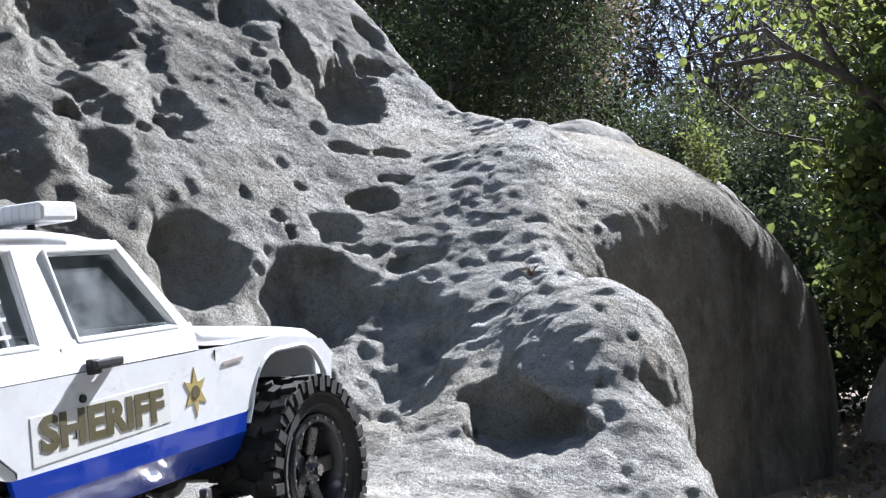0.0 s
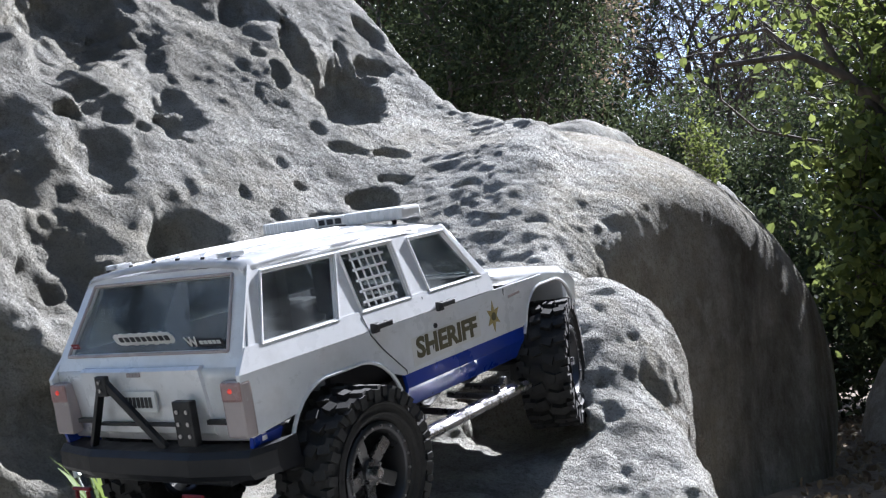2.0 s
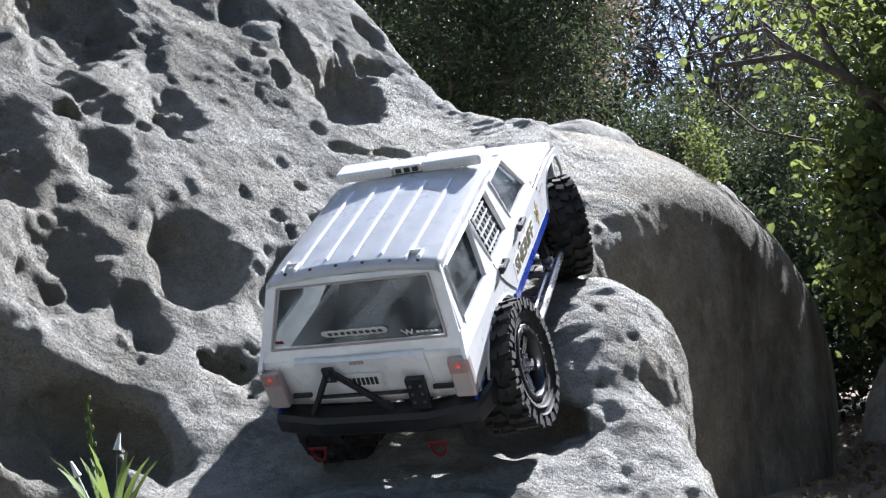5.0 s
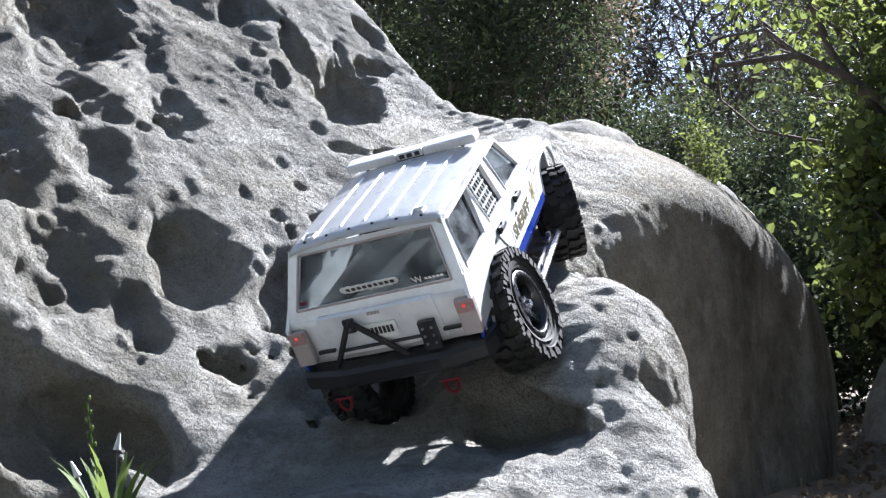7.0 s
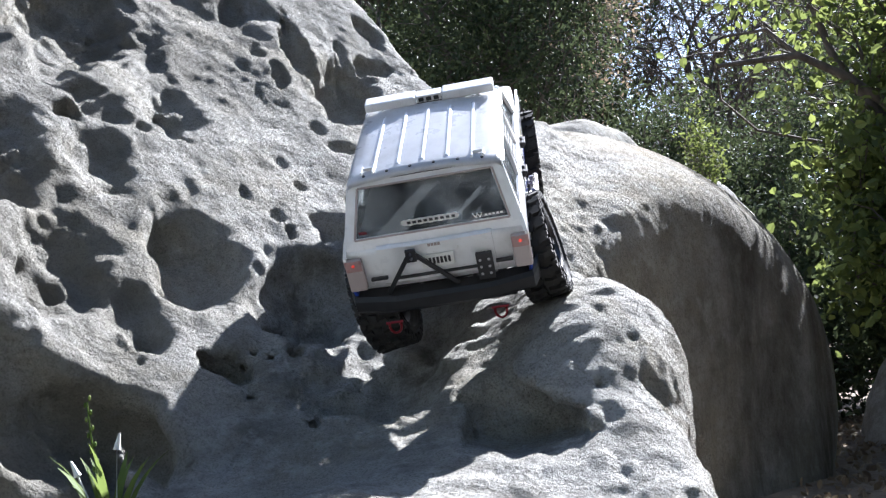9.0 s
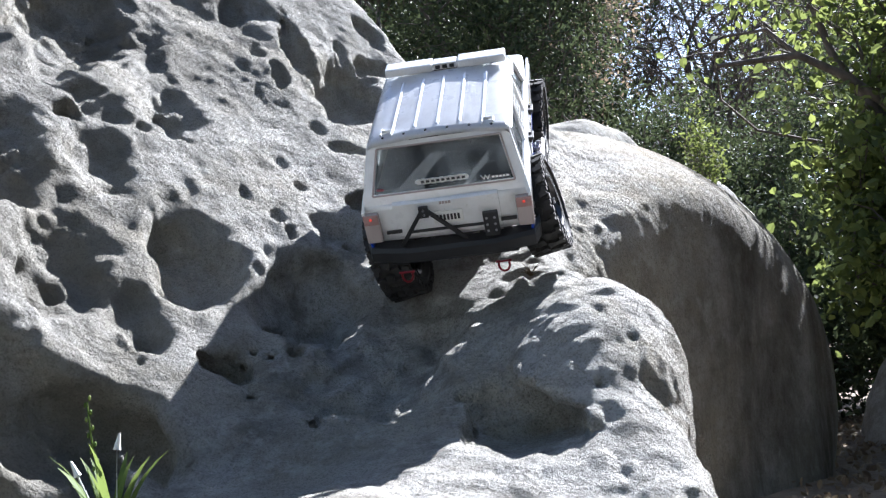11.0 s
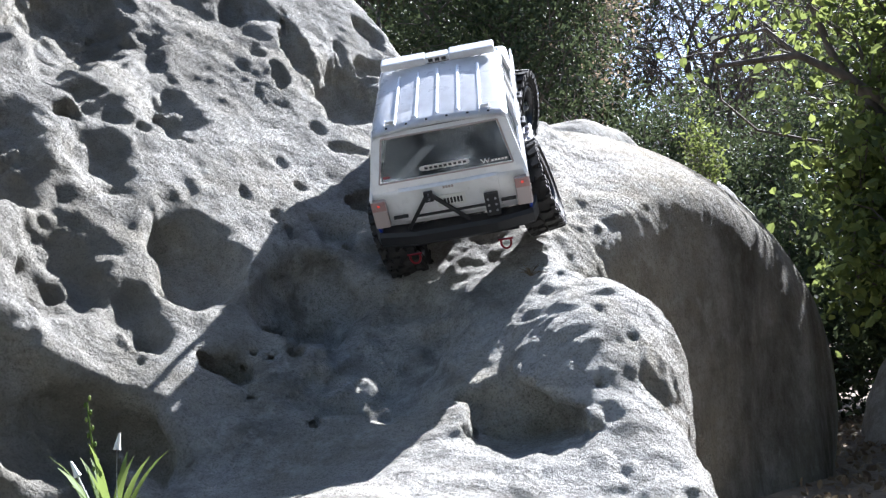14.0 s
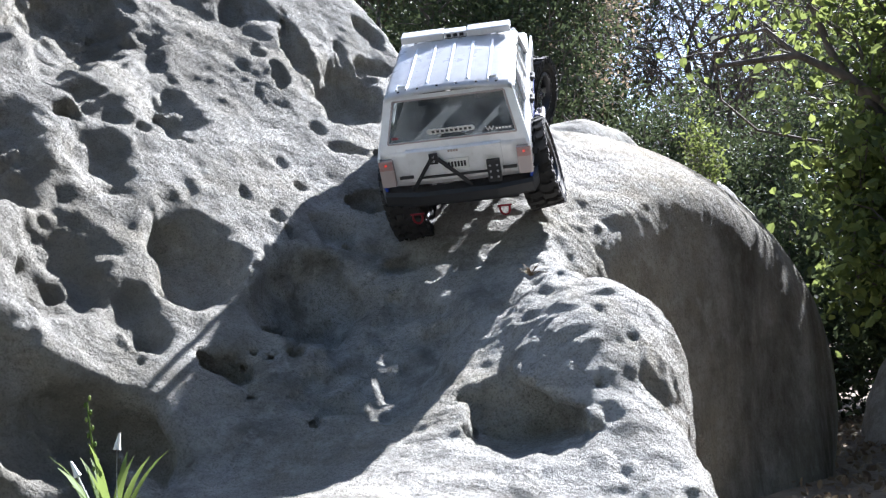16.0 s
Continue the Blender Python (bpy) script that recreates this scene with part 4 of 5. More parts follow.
def rim_mesh():
    """Deep dish wheel; its outer face looks to -y."""
    bm = bmesh.new()
    prof = [(0.0355, -0.019), (0.0345, -0.0205), (0.0305, -0.0205), (0.0295, -0.019), (0.0285, -0.004), (0.0275, 0.012), (0.0345, 0.017)]
    n = 40
    vs = [[bm.verts.new((r * math.cos(t), y, r * math.sin(t))) for r, y in prof] for t in (2 * math.pi * i / n for i in range(n))]
    for i in range(n):
        a, b = vs[i], vs[(i + 1) % n]
        for j in range(len(prof) - 1):
            bm.faces.new((a[j], a[j + 1], b[j + 1], b[j]))
    bmesh.ops.recalc_face_normals(bm, faces=bm.faces[:])
    return bm


def spokes_mesh():
    bm = bmesh.new()
    for i in range(5):
        m = Matrix.Rotation(2 * math.pi * i / 5, 4, "Y")
        box(bm, 0.0175, -0.008, 0, 0.023, 0.004, 0.0105, 0.0012, m @ Matrix.Rotation(radians(-9), 4, "Z"))
    bmesh.ops.create_cone(bm, cap_ends=True, segments=20, radius1=0.0115, radius2=0.009, depth=0.010, matrix=Matrix.Translation((0, -0.009, 0)) @ Matrix.Rotation(radians(90), 4, "X"))
    return bm


def nut_mesh():
    bm = bmesh.new()
    bmesh.ops.create_cone(bm, cap_ends=True, segments=6, radius1=0.0045, radius2=0.004, depth=0.008, matrix=Matrix.Translation((0, -0.016, 0)) @ Matrix.Rotation(radians(90), 4, "X"))
    return bm


def bolt_ring_mesh():
    bm = bmesh.new()
    for i in range(6):
        t = 2 * math.pi * i / 6
        bmesh.ops.create_cone(bm, cap_ends=True, segments=6, radius1=0.0011, radius2=0.0011, depth=0.002, matrix=Matrix.Translation((0.008 * math.cos(t), -0.0145, 0.008 * math.sin(t))) @ Matrix.Rotation(radians(90), 4, "X"))
    for i in range(20):
        t = 2 * math.pi * i / 20
        bmesh.ops.create_cone(bm, cap_ends=True, segments=6, radius1=0.0010, radius2=0.0010, depth=0.002, matrix=Matrix.Translation((0.0325 * math.cos(t), -0.0207, 0.0325 * math.sin(t))) @ Matrix.Rotation(radians(90), 4, "X"))
    return bm


def drum_mesh():
    bm = bmesh.new()
    bmesh.ops.create_cone(bm, cap_ends=True, segments=20, radius1=0.015, radius2=0.013, depth=0.016, matrix=Matrix.Translation((0, 0.004, 0)) @ Matrix.Rotation(radians(90), 4, "X"))
    return bm


def build_wheel(parent):
    wheel = part("wheel", drum_mesh(), SATIN, parent, "wheel with a chunky mud tyre")
    part("tyre", tyre_mesh(), RUBBER, wheel, "black knobbly rubber tyre, dusty lugs")
    part("rim", rim_mesh(), RIM, wheel, "dark grey deep-dish rim", True)
    part("spokes", spokes_mesh(), HUB, wheel, "worn alloy spokes")
    part("wheel_nut", nut_mesh(), STEEL, wheel, "bare steel wheel nut")
    tagged(part("rim_bolts", bolt_ring_mesh(), STEEL, wheel, "tiny bare steel rim bolts"), "tiny bare steel rim bolts", kind="stuff")
    return wheel


def words(text, size, depth, shear=0.0):
    """Lettering as a mesh in the xy plane, centred."""
    cu = bpy.data.curves.new("lettering", "FONT")
    cu.body, cu.size, cu.extrude, cu.align_x, cu.align_y, cu.resolution_u = text, size, depth, "CENTER", "CENTER", 3
    cu.offset, cu.shear = 0.042 * size, shear
    ob = new("lettering", cu)
    me = bpy.data.meshes.new_from_object(ob.evaluated_get(bpy.context.evaluated_depsgraph_get()))
    bpy.data.objects.remove(ob)
    bm = bmesh.new()
    bm.from_mesh(me)
    return bm


SIDE_Y, BELT_Y, ROOF_Y = 0.0965, 0.0930, 0.0815
SILL, TUCK, CREASE, BELT, RAIL = 0.020, 0.036, 0.088, 0.1015, 0.149


def side_at(z):
    """Half width of the shell at that height."""
    if z < TUCK:
        return SIDE_Y - 0.0012 - 0.55 * (TUCK - z)
    if z < CREASE:
        return SIDE_Y - 0.0015 * (CREASE - z) / 0.07
    if z < BELT:
        return SIDE_Y + (BELT_Y - SIDE_Y) * (z - CREASE) / (BELT - CREASE)
    return BELT_Y + (ROOF_Y - BELT_Y) * (z - BELT) / (RAIL - BELT)


def shell_parts(car):
    rear_arch = arc(0.004, 0.004, 0.066, 0.064, 195, 168, 2) + arc(-0.012, 0.018, 0.045, 0.050, 170, 95, 7) + arc(0.022, 0.018, 0.050, 0.050, 85, 12, 7) + [(0.080, SILL)]
    front_arch = [(0.252, SILL), (0.258, 0.040)] + arc(0.296, 0.040, 0.034, 0.039, 165, 95, 6) + arc(0.322, 0.040, 0.034, 0.039, 85, 20, 6) + [(0.358, 0.034)]
    split = 0.047
    for side in (-1, 1):
        def on(x, z, s=side):
            return (x, s * side_at(z), z)
        # the lower side panel, white above and blue below, with the wheel openings cut out
        white = [(-0.090, 0.047)] + [(x, z) for x, z in rear_arch if z > split] + [(0.074, split), (0.256, split)] + [(x, z) for x, z in front_arch if z > split] + [(0.360, split), (0.3640, 0.070), (0.352, 0.0800), (0.300, 0.0870), (-0.094, CREASE)]
        bm = bmesh.new()
        plate(bm, white, on, -0.003)
        body_side = part("side_panel", bm, WHITE, car, "white side panel with scuffed edges")
        bm = bmesh.new()
        plate(bm, [(0.0765, TUCK), (0.2545, TUCK), (0.256, split), (0.074, split)], lambda x, z, s=side: (x, s * (side_at(z) + 0.0002), z), -0.003)
        plate(bm, [(0.080, SILL), (0.252, SILL), (0.2545, TUCK), (0.0765, TUCK)], lambda x, z, s=side: (x, s * (side_at(z) + 0.0002), z), -0.003)
        part("lower_stripe", bm, BLUE, body_side, "blue painted lower side")
        bm = bmesh.new()
        plate(bm, [(-0.088, 0.028), (-0.066, 0.020), (-0.0625, split), (-0.090, split)], lambda x, z, s=side: (x, s * (side_at(z) + 0.0002), z), -0.003)
        part("lower_stripe", bm, BLUE, body_side, "blue painted lower side")
        bm = bmesh.new()
        loft(bm, [[(-0.094, side * SIDE_Y, CREASE), (-0.0815, side * BELT_Y, BELT + 0.002), (-0.0815, side * (BELT_Y - 0.003), BELT + 0.002), (-0.094, side * (SIDE_Y - 0.004), CREASE)],
                  [(0.215, side * SIDE_Y, CREASE), (0.215, side * BELT_Y, BELT + 0.002), (0.215, side * (BELT_Y - 0.003), BELT + 0.002), (0.215, side * (SIDE_Y - 0.004), CREASE)]])
        part("belt_line", bm, WHITE, body_side)
        # wheel lips
        for ring in (rear_arch, front_arch):
            bm = bmesh.new()
            pts = [Vector((x, side * (side_at(z) - 0.0005), z)) for x, z in ring if z > 0.03]
            tube(bm, [a for a, b in zip(pts, pts[1:] + [pts[0]]) if (b - a).length > 1e-3], 0.0016, 0.0016, 6)
            part("arch_lip", bm, WHITE, body_side)
        # door gaps
        for pts in (((0.0365, 0.100), (0.040, 0.085), (0.052, 0.072), (0.077, 0.050), (0.082, 0.022)), ((0.113, 0.100), (0.115, 0.060), (0.116, 0.022)), ((0.229, 0.086), (0.232, 0.022))):
            bm = bmesh.new()
            tube(bm, [Vector((x, side * (side_at(z) + 0.0003), z)) for x, z in pts], 0.0005, 0.0005, 5)
            part("door_gap", bm, INSIDE, body_side, "dark gap beside the door")
        # greenhouse: one sheet with three window holes
        holes = [[(-0.0635, 0.104), (0.0100, 0.104), (0.0275, 0.1455), (-0.0455, 0.1455)],
                 [(0.0405, 0.104), (0.0985, 0.104), (0.0965, 0.1455), (0.0365, 0.1455)],
                 [(0.1275, 0.104), (0.2000, 0.104), (0.1690, 0.1445), (0.1215, 0.1445)]]
        rim = [(-0.0790, BELT), (0.214, BELT), (0.1755, RAIL), (0.1695, 0.1515), (-0.0575, 0.1515)]
        bm = bmesh.new()
        plate(bm, rim, on, -0.0028, holes)
        green = part("pillar_frame", bm, WHITE, car, "white window pillars with a raised trim")
        for hole in holes:
            cx, cz = sum(p[0] for p in hole) / 4, sum(p[1] for p in hole) / 4
            bm = bmesh.new()
            plate(bm, [(cx + (a - cx) * 1.02, cz + (b - cz) * 1.02) for a, b in hole], lambda x, z, s=side: (x, s * (side_at(z) - 0.0026), z), -0.0008)
            pane = part("side_window", bm, GLASS, green, "scratched clear plastic window")
            pane.visible_shadow = False
            bm = bmesh.new()
            for k in (1.06, ):
                pts = [Vector((cx + (a - cx) * k, side * (side_at(b) + 0.0004), cz + (b - cz) * (k + 0.04))) for a, b in hole]
                for a, b in zip(pts, pts[1:] + pts[:1]):
                    rod(bm, a, b, 0.0011, 6)
            part("window_trim", bm, CLEAR_BAR, green)
        # lattice guard behind the rear door window
        bm = bmesh.new()
        for i in range(5):
            x = 0.0515 + 0.0084 * i
            rod(bm, (x, side * (side_at(0.105) - 0.0015), 0.1045), (x - 0.003, side * (side_at(0.145) - 0.0015), 0.1450), 0.0008, 6)
        for j in range(5):
            z = 0.1085 + 0.0080 * j
            box(bm, 0.0670, side * (side_at(z) - 0.0015), z, 0.040, 0.0016, 0.0018)
        part("window_guard", bm, CLEAR_BAR, green, "white lattice guard in the rear door window")
        # handles
        for hx in (0.0516, 0.1362):
            bm = bmesh.new()
            box(bm, hx, side * (SIDE_Y + 0.004), 0.0905, 0.020, 0.0035, 0.0042, 0.001)
            box(bm, hx - 0.007, side * (SIDE_Y + 0.0015), 0.0895, 0.007, 0.004, 0.0075, 0.001)
            box(bm, hx + 0.008, side * (SIDE_Y + 0.0015), 0.0905, 0.004, 0.004, 0.004, 0.0008)
            part("door_handle", bm, BLACK, body_side, "black door handle")
        bm = bmesh.new()
        rod(bm, (0.121, side * 0.095, 0.0755), (0.121, side * 0.0975, 0.0755), 0.0020, 12)
        part("door_lock", bm, BLACK, body_side)
        # decals
        turn = Matrix.Rotation(radians(90), 4, "X") if side < 0 else Matrix.Rotation(radians(180), 4, "Z") @ Matrix.Rotation(radians(90), 4, "X")
        bm = bmesh.new()
        plate(bm, [(0.0875, 0.0500), (0.1855, 0.0535), (0.1855, 0.0745), (0.0875, 0.0720)], lambda x, z, s=side: (x, s * (side_at(z) + 0.00025), z), -0.0004)
        part("decal_sheet", bm, SHEET, body_side, "pale sticker sheet under the lettering")
        bm = words("SHERIFF", 0.0225, 0.00015)
        bmesh.ops.transform(bm, matrix=Matrix.Translation((0.1365, side * (side_at(0.0625) + 0.0004), 0.0625)) @ turn @ Matrix.Rotation(radians(1.2), 4, "X") @ Matrix.Diagonal((1.12, 0.95, 1, 1)), verts=bm.verts)
        part("lettering", bm, INK, body_side, "dark gold block letters reading SHERIFF")
        bm = bmesh.new()
        star = [(0.2085 + (0.0108 if i % 2 == 0 else 0.0050) * math.sin(math.pi * i / 6), 0.0655 + (0.0135 if i % 2 == 0 else 0.0058) * math.cos(math.pi * i / 6)) for i in range(12)]
        plate(bm, star, lambda x, z, s=side: (x, s * (side_at(z) + 0.0004), z), -0.0006)
        badge = part("star_badge", bm, GOLD, body_side, "gold six-pointed star badge")
        bm = bmesh.new()
        rod(bm, (0.2085, side * (SIDE_Y - 0.001), 0.0655), (0.2085, side * (SIDE_Y + 0.0002), 0.0655), 0.0036, 14)
        part("badge_centre", bm, INK, badge)
        bm = bmesh.new()
        plate(bm, [(0.236, 0.0765), (0.256, 0.0775), (0.256, 0.0795), (0.236, 0.0785)], lambda x, z, s=side: (x, s * (side_at(z) + 0.0006), z), -0.0004)
        part("fender_badge", bm, PALE_LENS, body_side)
        # rock slider
        bm = bmesh.new()
        rod(bm, (0.072, side * 0.104, -0.001), (0.236, side * 0.104, -0.001), 0.0042, 10)
        rod(bm, (0.084, side * 0.096, 0.000), (0.224, side * 0.096, 0.000), 0.0030, 8)
        for x in (0.09, 0.14, 0.19, 0.22):
            rod(bm, (x, side * 0.104, -0.001), (x, side * 0.05, 0.002), 0.003, 8)
        slider = part("rock_slider", bm, STEEL, car, "scraped steel side slider tube")
        bm = bmesh.new()
        box(bm, 0.198, side * 0.098, 0.006, 0.012, 0.008, 0.005, 0.001)
        box(bm, 0.203, side * 0.100, 0.011, 0.004, 0.006, 0.006, 0.001)
        part("slider_bracket", bm, STEEL, slider)

    # roof: shallow crown with ribs
    def crown(x, y, drop=0.0):
        return 0.1565 + 0.0065 * (1 - (y / 0.083) ** 2) - 0.0065 * max(0.0, (x - 0.11) / 0.06) ** 2 - 0.0025 * max(0.0, (-0.02 - x) / 0.04) ** 2 - drop
    bm = bmesh.new()
    xs = [-0.0600, -0.056, -0.045, -0.02, 0.03, 0.08, 0.12, 0.15, 0.168, 0.1735]
    ys = [-0.0815, -0.0805, -0.076, -0.06, -0.03, 0.0, 0.03, 0.06, 0.076, 0.0805, 0.0815]
    grid = [[bm.verts.new((x, y, crown(x, y) - (0.006 if abs(y) > 0.081 else 0.0018 if abs(y) > 0.08 else 0) - (0.004 if i in (0, 9) else 0))) for y in ys] for i, x in enumerate(xs)]
    for a, b in zip(grid, grid[1:]):
        for i in range(len(ys) - 1):
            bm.faces.new((a[i], b[i], b[i + 1], a[i + 1]))
    bmesh.ops.solidify(bm, geom=bm.faces[:], thickness=0.0022)
    roof = part("roof", bm, WHITE, car, "white ribbed roof with dusty scuffs", True)
    for i in range(5):
        y = -0.052 + 0.026 * i
        bm = bmesh.new()
        loft(bm, [[(x, y + dy, crown(x, y) + (h if 0 < j < 6 else -0.001)) for dy, h in ((-0.0024, -0.0006), (-0.0012, 0.0010), (0.0012, 0.0010), (0.0024, -0.0006))] for j, x in enumerate((-0.044, -0.040, 0.0, 0.04, 0.08, 0.104, 0.110))])
        part("roof_rib", bm, WHITE, roof)
    for s in (-1, 1):
        bm = bmesh.new()
        for dx, dy in ((0, -0.006), (0, 0.006), (0.010, 0.006)):
            box(bm, -0.047 + dx * 0.5, s * 0.058 + dy, crown(-0.045, 0.058) + 0.002, 0.012, 0.0022, 0.0034, 0.0006)
        box(bm, -0.041, s * 0.058, crown(-0.045, 0.058) + 0.002, 0.0022, 0.014, 0.0034, 0.0006)
        part("roof_bracket", bm, WHITE, roof)
    # screws along the rear of the roof
    for i in range(6):
        bm = bmesh.new()
        y = -0.062 + 0.0248 * i
        rod(bm, (-0.0525, y, crown(-0.0525, y) - 0.001), (-0.0525, y, crown(-0.0525, y) + 0.0012), 0.0016, 8)
        part("roof_screw", bm, SATIN, roof)
    # bonnet and cowl
    bm = bmesh.new()
    loft(bm, [[(x, -w, z - 0.010), (x, -w, z - 0.002), (x, -w + 0.004, z + 0.001), (x, -w * 0.55, z + 0.0032), (x, 0, z + 0.0040), (x, w * 0.55, z + 0.0032), (x, w - 0.004, z + 0.001), (x, w, z - 0.002), (x, w, z - 0.010)]
              for x, z, w in ((0.209, 0.1015, 0.0935), (0.225, 0.0995, 0.0940), (0.27, 0.0955, 0.0925), (0.32, 0.0905, 0.0905), (0.350, 0.0865, 0.0885), (0.3625, 0.0825, 0.0865), (0.3665, 0.0755, 0.0855))])
    part("bonnet", bm, WHITE, car, "white bonnet, sun-bleached and scuffed", True)
    # windscreen
    bm = bmesh.new()
    plate(bm, [(-0.079, 0.0), (0.079, 0.0), (0.070, 1.0), (-0.070, 1.0)], lambda y, k: (0.2115 - 0.040 * k, y, 0.1035 + 0.047 * k), -0.001)
    pane = part("windscreen", bm, GLASS, car, "clear plastic windscreen")
    pane.visible_shadow = False
    bm = bmesh.new()
    for s in (-1, 1):
        rod(bm, (0.2125, s * 0.088, 0.102), (0.1735, s * 0.0775, 0.1490), 0.0040, 8)
    rod(bm, (0.2115, -0.088, 0.1015), (0.2115, 0.088, 0.1015), 0.0035, 8)
    part("windscreen_frame", bm, WHITE, car, "", True)
    # nose
    bm = bmesh.new()
    box(bm, 0.3615, 0, 0.058, 0.009, 0.171, 0.040, 0.002)
    nose = part("nose_panel", bm, WHITE, car)
    bm = bmesh.new()
    for i in range(10):
        box(bm, 0.3665, -0.036 + 0.008 * i, 0.062, 0.003, 0.0042, 0.022, 0.0006)
    part("grille_slot", bm, BLACK, nose, "black vertical grille slots")
    for s in (-1, 1):
        bm = bmesh.new()
        box(bm, 0.3665, s * 0.061, 0.062, 0.003, 0.030, 0.020, 0.002)
        part("headlight", bm, PALE_LENS, nose, "rectangular clear headlight")
    # front bumper, winch plate
    bm = bmesh.new()
    box(bm, 0.381, 0, 0.030, 0.020, 0.150, 0.018, 0.003)
    box(bm, 0.381, 0, 0.050, 0.022, 0.050, 0.020, 0.003)
    for s in (-1, 1):
        box(bm, 0.372, s * 0.084, 0.037, 0.020, 0.026, 0.005, 0.001, Matrix.Rotation(radians(-s * 6), 4, "Z"))
    part("front_bumper", bm, SATIN, car, "black steel front bumper")

    # tailgate: belt bulge, window surround, lower panel
    bm = bmesh.new()

    def back(y, z):
        if z > 0.0925:
            k = (z - 0.0925) / (0.1545 - 0.0925)
            x = -0.0930 + 0.0345 * k
        else:
            x = -0.0930 + 0.0075 * (0.0925 - z) / 0.05
        return (x + 0.004 * (y / 0.09) ** 2, y, z)
    window = [(-0.0795, 0.1035), (0.0795, 0.1035), (0.0690, 0.1475), (-0.0690, 0.1475)]
    plate(bm, [(-0.0950, 0.0925), (0.0950, 0.0925), (0.0925, 0.1015), (0.0810, 0.1535), (-0.0810, 0.1535), (-0.0925, 0.1015)], back, -0.003, [window])
    tail = part("tailgate", bm, WHITE, car, "white tailgate, dusty and chipped round the edges")
    bm = bmesh.new()
    loft(bm, [[(back(y, z)[0], y, z) for y in (-0.0955, -0.06, -0.02, 0.02, 0.06, 0.0955)] + [(back(y, z)[0] + 0.004, y, z) for y in (0.0955, 0.06, 0.02, -0.02, -0.06, -0.0955)] for z in (0.043, 0.055, 0.070, 0.085, 0.0925)])
    part("tail_panel", bm, WHITE, tail, "", True)
    bm = bmesh.new()
    loft(bm, [[(back(y, z)[0] - o, y, z) for y in (-0.060, -0.02, 0.02, 0.060)] + [(back(y, z)[0] + 0.002, y, z) for y in (0.060, 0.02, -0.02, -0.060)] for z, o in ((0.047, 0.001), (0.049, 0.0028), (0.0925, 0.0028), (0.0945, 0.001))])
    part("hatch_panel", bm, WHITE, tail)
    bm = bmesh.new()
    plate(bm, [(a * 1.01, b + (0.0005 if b > 0.12 else -0.0005)) for a, b in window], lambda y, z: (back(y, z)[0] + 0.002, y, z), -0.0008)
    pane = part("rear_window", bm, GLASS, tail, "smeared clear rear window")
    pane.visible_shadow = False
    bm = bmesh.new()
    pts = [Vector(back(a * 1.02, b + (0.0012 if b > 0.12 else -0.0012))) + Vector((-0.0008, 0, 0)) for a, b in window]
    for a, b in zip(pts, pts[1:] + pts[:1]):
        rod(bm, a, b, 0.0012, 6)
    part("window_seal", bm, PALE_LENS, tail)
    # stickers on the rear window: an outlined badge, a letter mark with bars, a small red one
    bm = bmesh.new()
    lobes = [(0.0275 - 0.0051 * i, 0.0050 + 0.0006 * (i % 2)) for i in range(11)]
    for y, r in lobes:
        bmesh.ops.create_cone(bm, cap_ends=True, segments=14, radius1=r, radius2=r, depth=0.0005, matrix=Matrix.Translation(Vector(back(y - 0.002, 0.1125)) + Vector((-0.0012, 0, 0))) @ Matrix.Rotation(radians(61), 4, "Y"))
    sticker = part("badge_sticker", bm, SHEET, tail, "white cloud-edged sticker with unreadable writing")
    bm = bmesh.new()
    for i in range(9):
        box(bm, 0, 0.0240 - 0.0058 * i, 0, 0.0006, 0.0036, 0.0038, 0, Matrix.Translation(Vector(back(-0.002, 0.1125)) + Vector((-0.0018, 0, 0))) @ Matrix.Rotation(radians(-29), 4, "Y"))
    part("writing", bm, BLACK, sticker)
    bm = bmesh.new()
    box(bm, 0, -0.060, 0, 0.0004, 0.034, 0.0062, 0, Matrix.Translation(Vector(back(0, 0.1085)) + Vector((0.0005, 0, 0))) @ Matrix.Rotation(radians(-29), 4, "Y"))
    strip = part("letter_sticker", bm, BLACK, tail, "dark sticker strip with a white mark")
    bm = bmesh.new()
    m = Matrix.Translation(Vector(back(0, 0.1085)) + Vector((-0.0003, 0, 0))) @ Matrix.Rotation(radians(-29), 4, "Y")
    for y, lean in ((-0.0455, -20), (-0.0480, 20), (-0.0500, -20), (-0.0525, 20)):
        box(bm, 0, 0, 0, 0.0005, 0.0011, 0.0085, 0, m @ Matrix.Translation((0, y, 0.001)) @ Matrix.Rotation(radians(lean), 4, "X"))
    for i in range(5):
        box(bm, 0, -0.0575 - 0.0040 * i, 0, 0.0005, 0.0028, 0.0028, 0, m)
    part("writing", bm, SHEET, strip)
    bm = bmesh.new()
    for i in range(2):
        box(bm, 0, 0.071, 0.0025 * i, 0.0005, 0.008, 0.0016, 0, m)
    part("red_sticker", bm, RED, tail)
    # badge, handle recess, bars for the tailgate's writing
    bm = bmesh.new()
    for i in range(4):
        box(bm, -0.0966, 0.005 - 0.0034 * i, 0.0905, 0.001, 0.0026, 0.0028)
    part("maker_badge", bm, PALE_LENS, tail, "small grey badge, unreadable")
    for y0 in (0.064, -0.068):
        bm = bmesh.new()
        box(bm, -0.0905, y0, 0.0575, 0.004, 0.018, 0.0034, 0.0006)
        part("model_badge", bm, BLACK, tail, "dark badge strip")
    bm = bmesh.new()
    box(bm, -0.0955, -0.001, 0.0720, 0.002, 0.034, 0.0145, 0.0006)
    plt = part("licence_plate", bm, SHEET, tail, "small pale plate with dark characters")
    bm = bmesh.new()
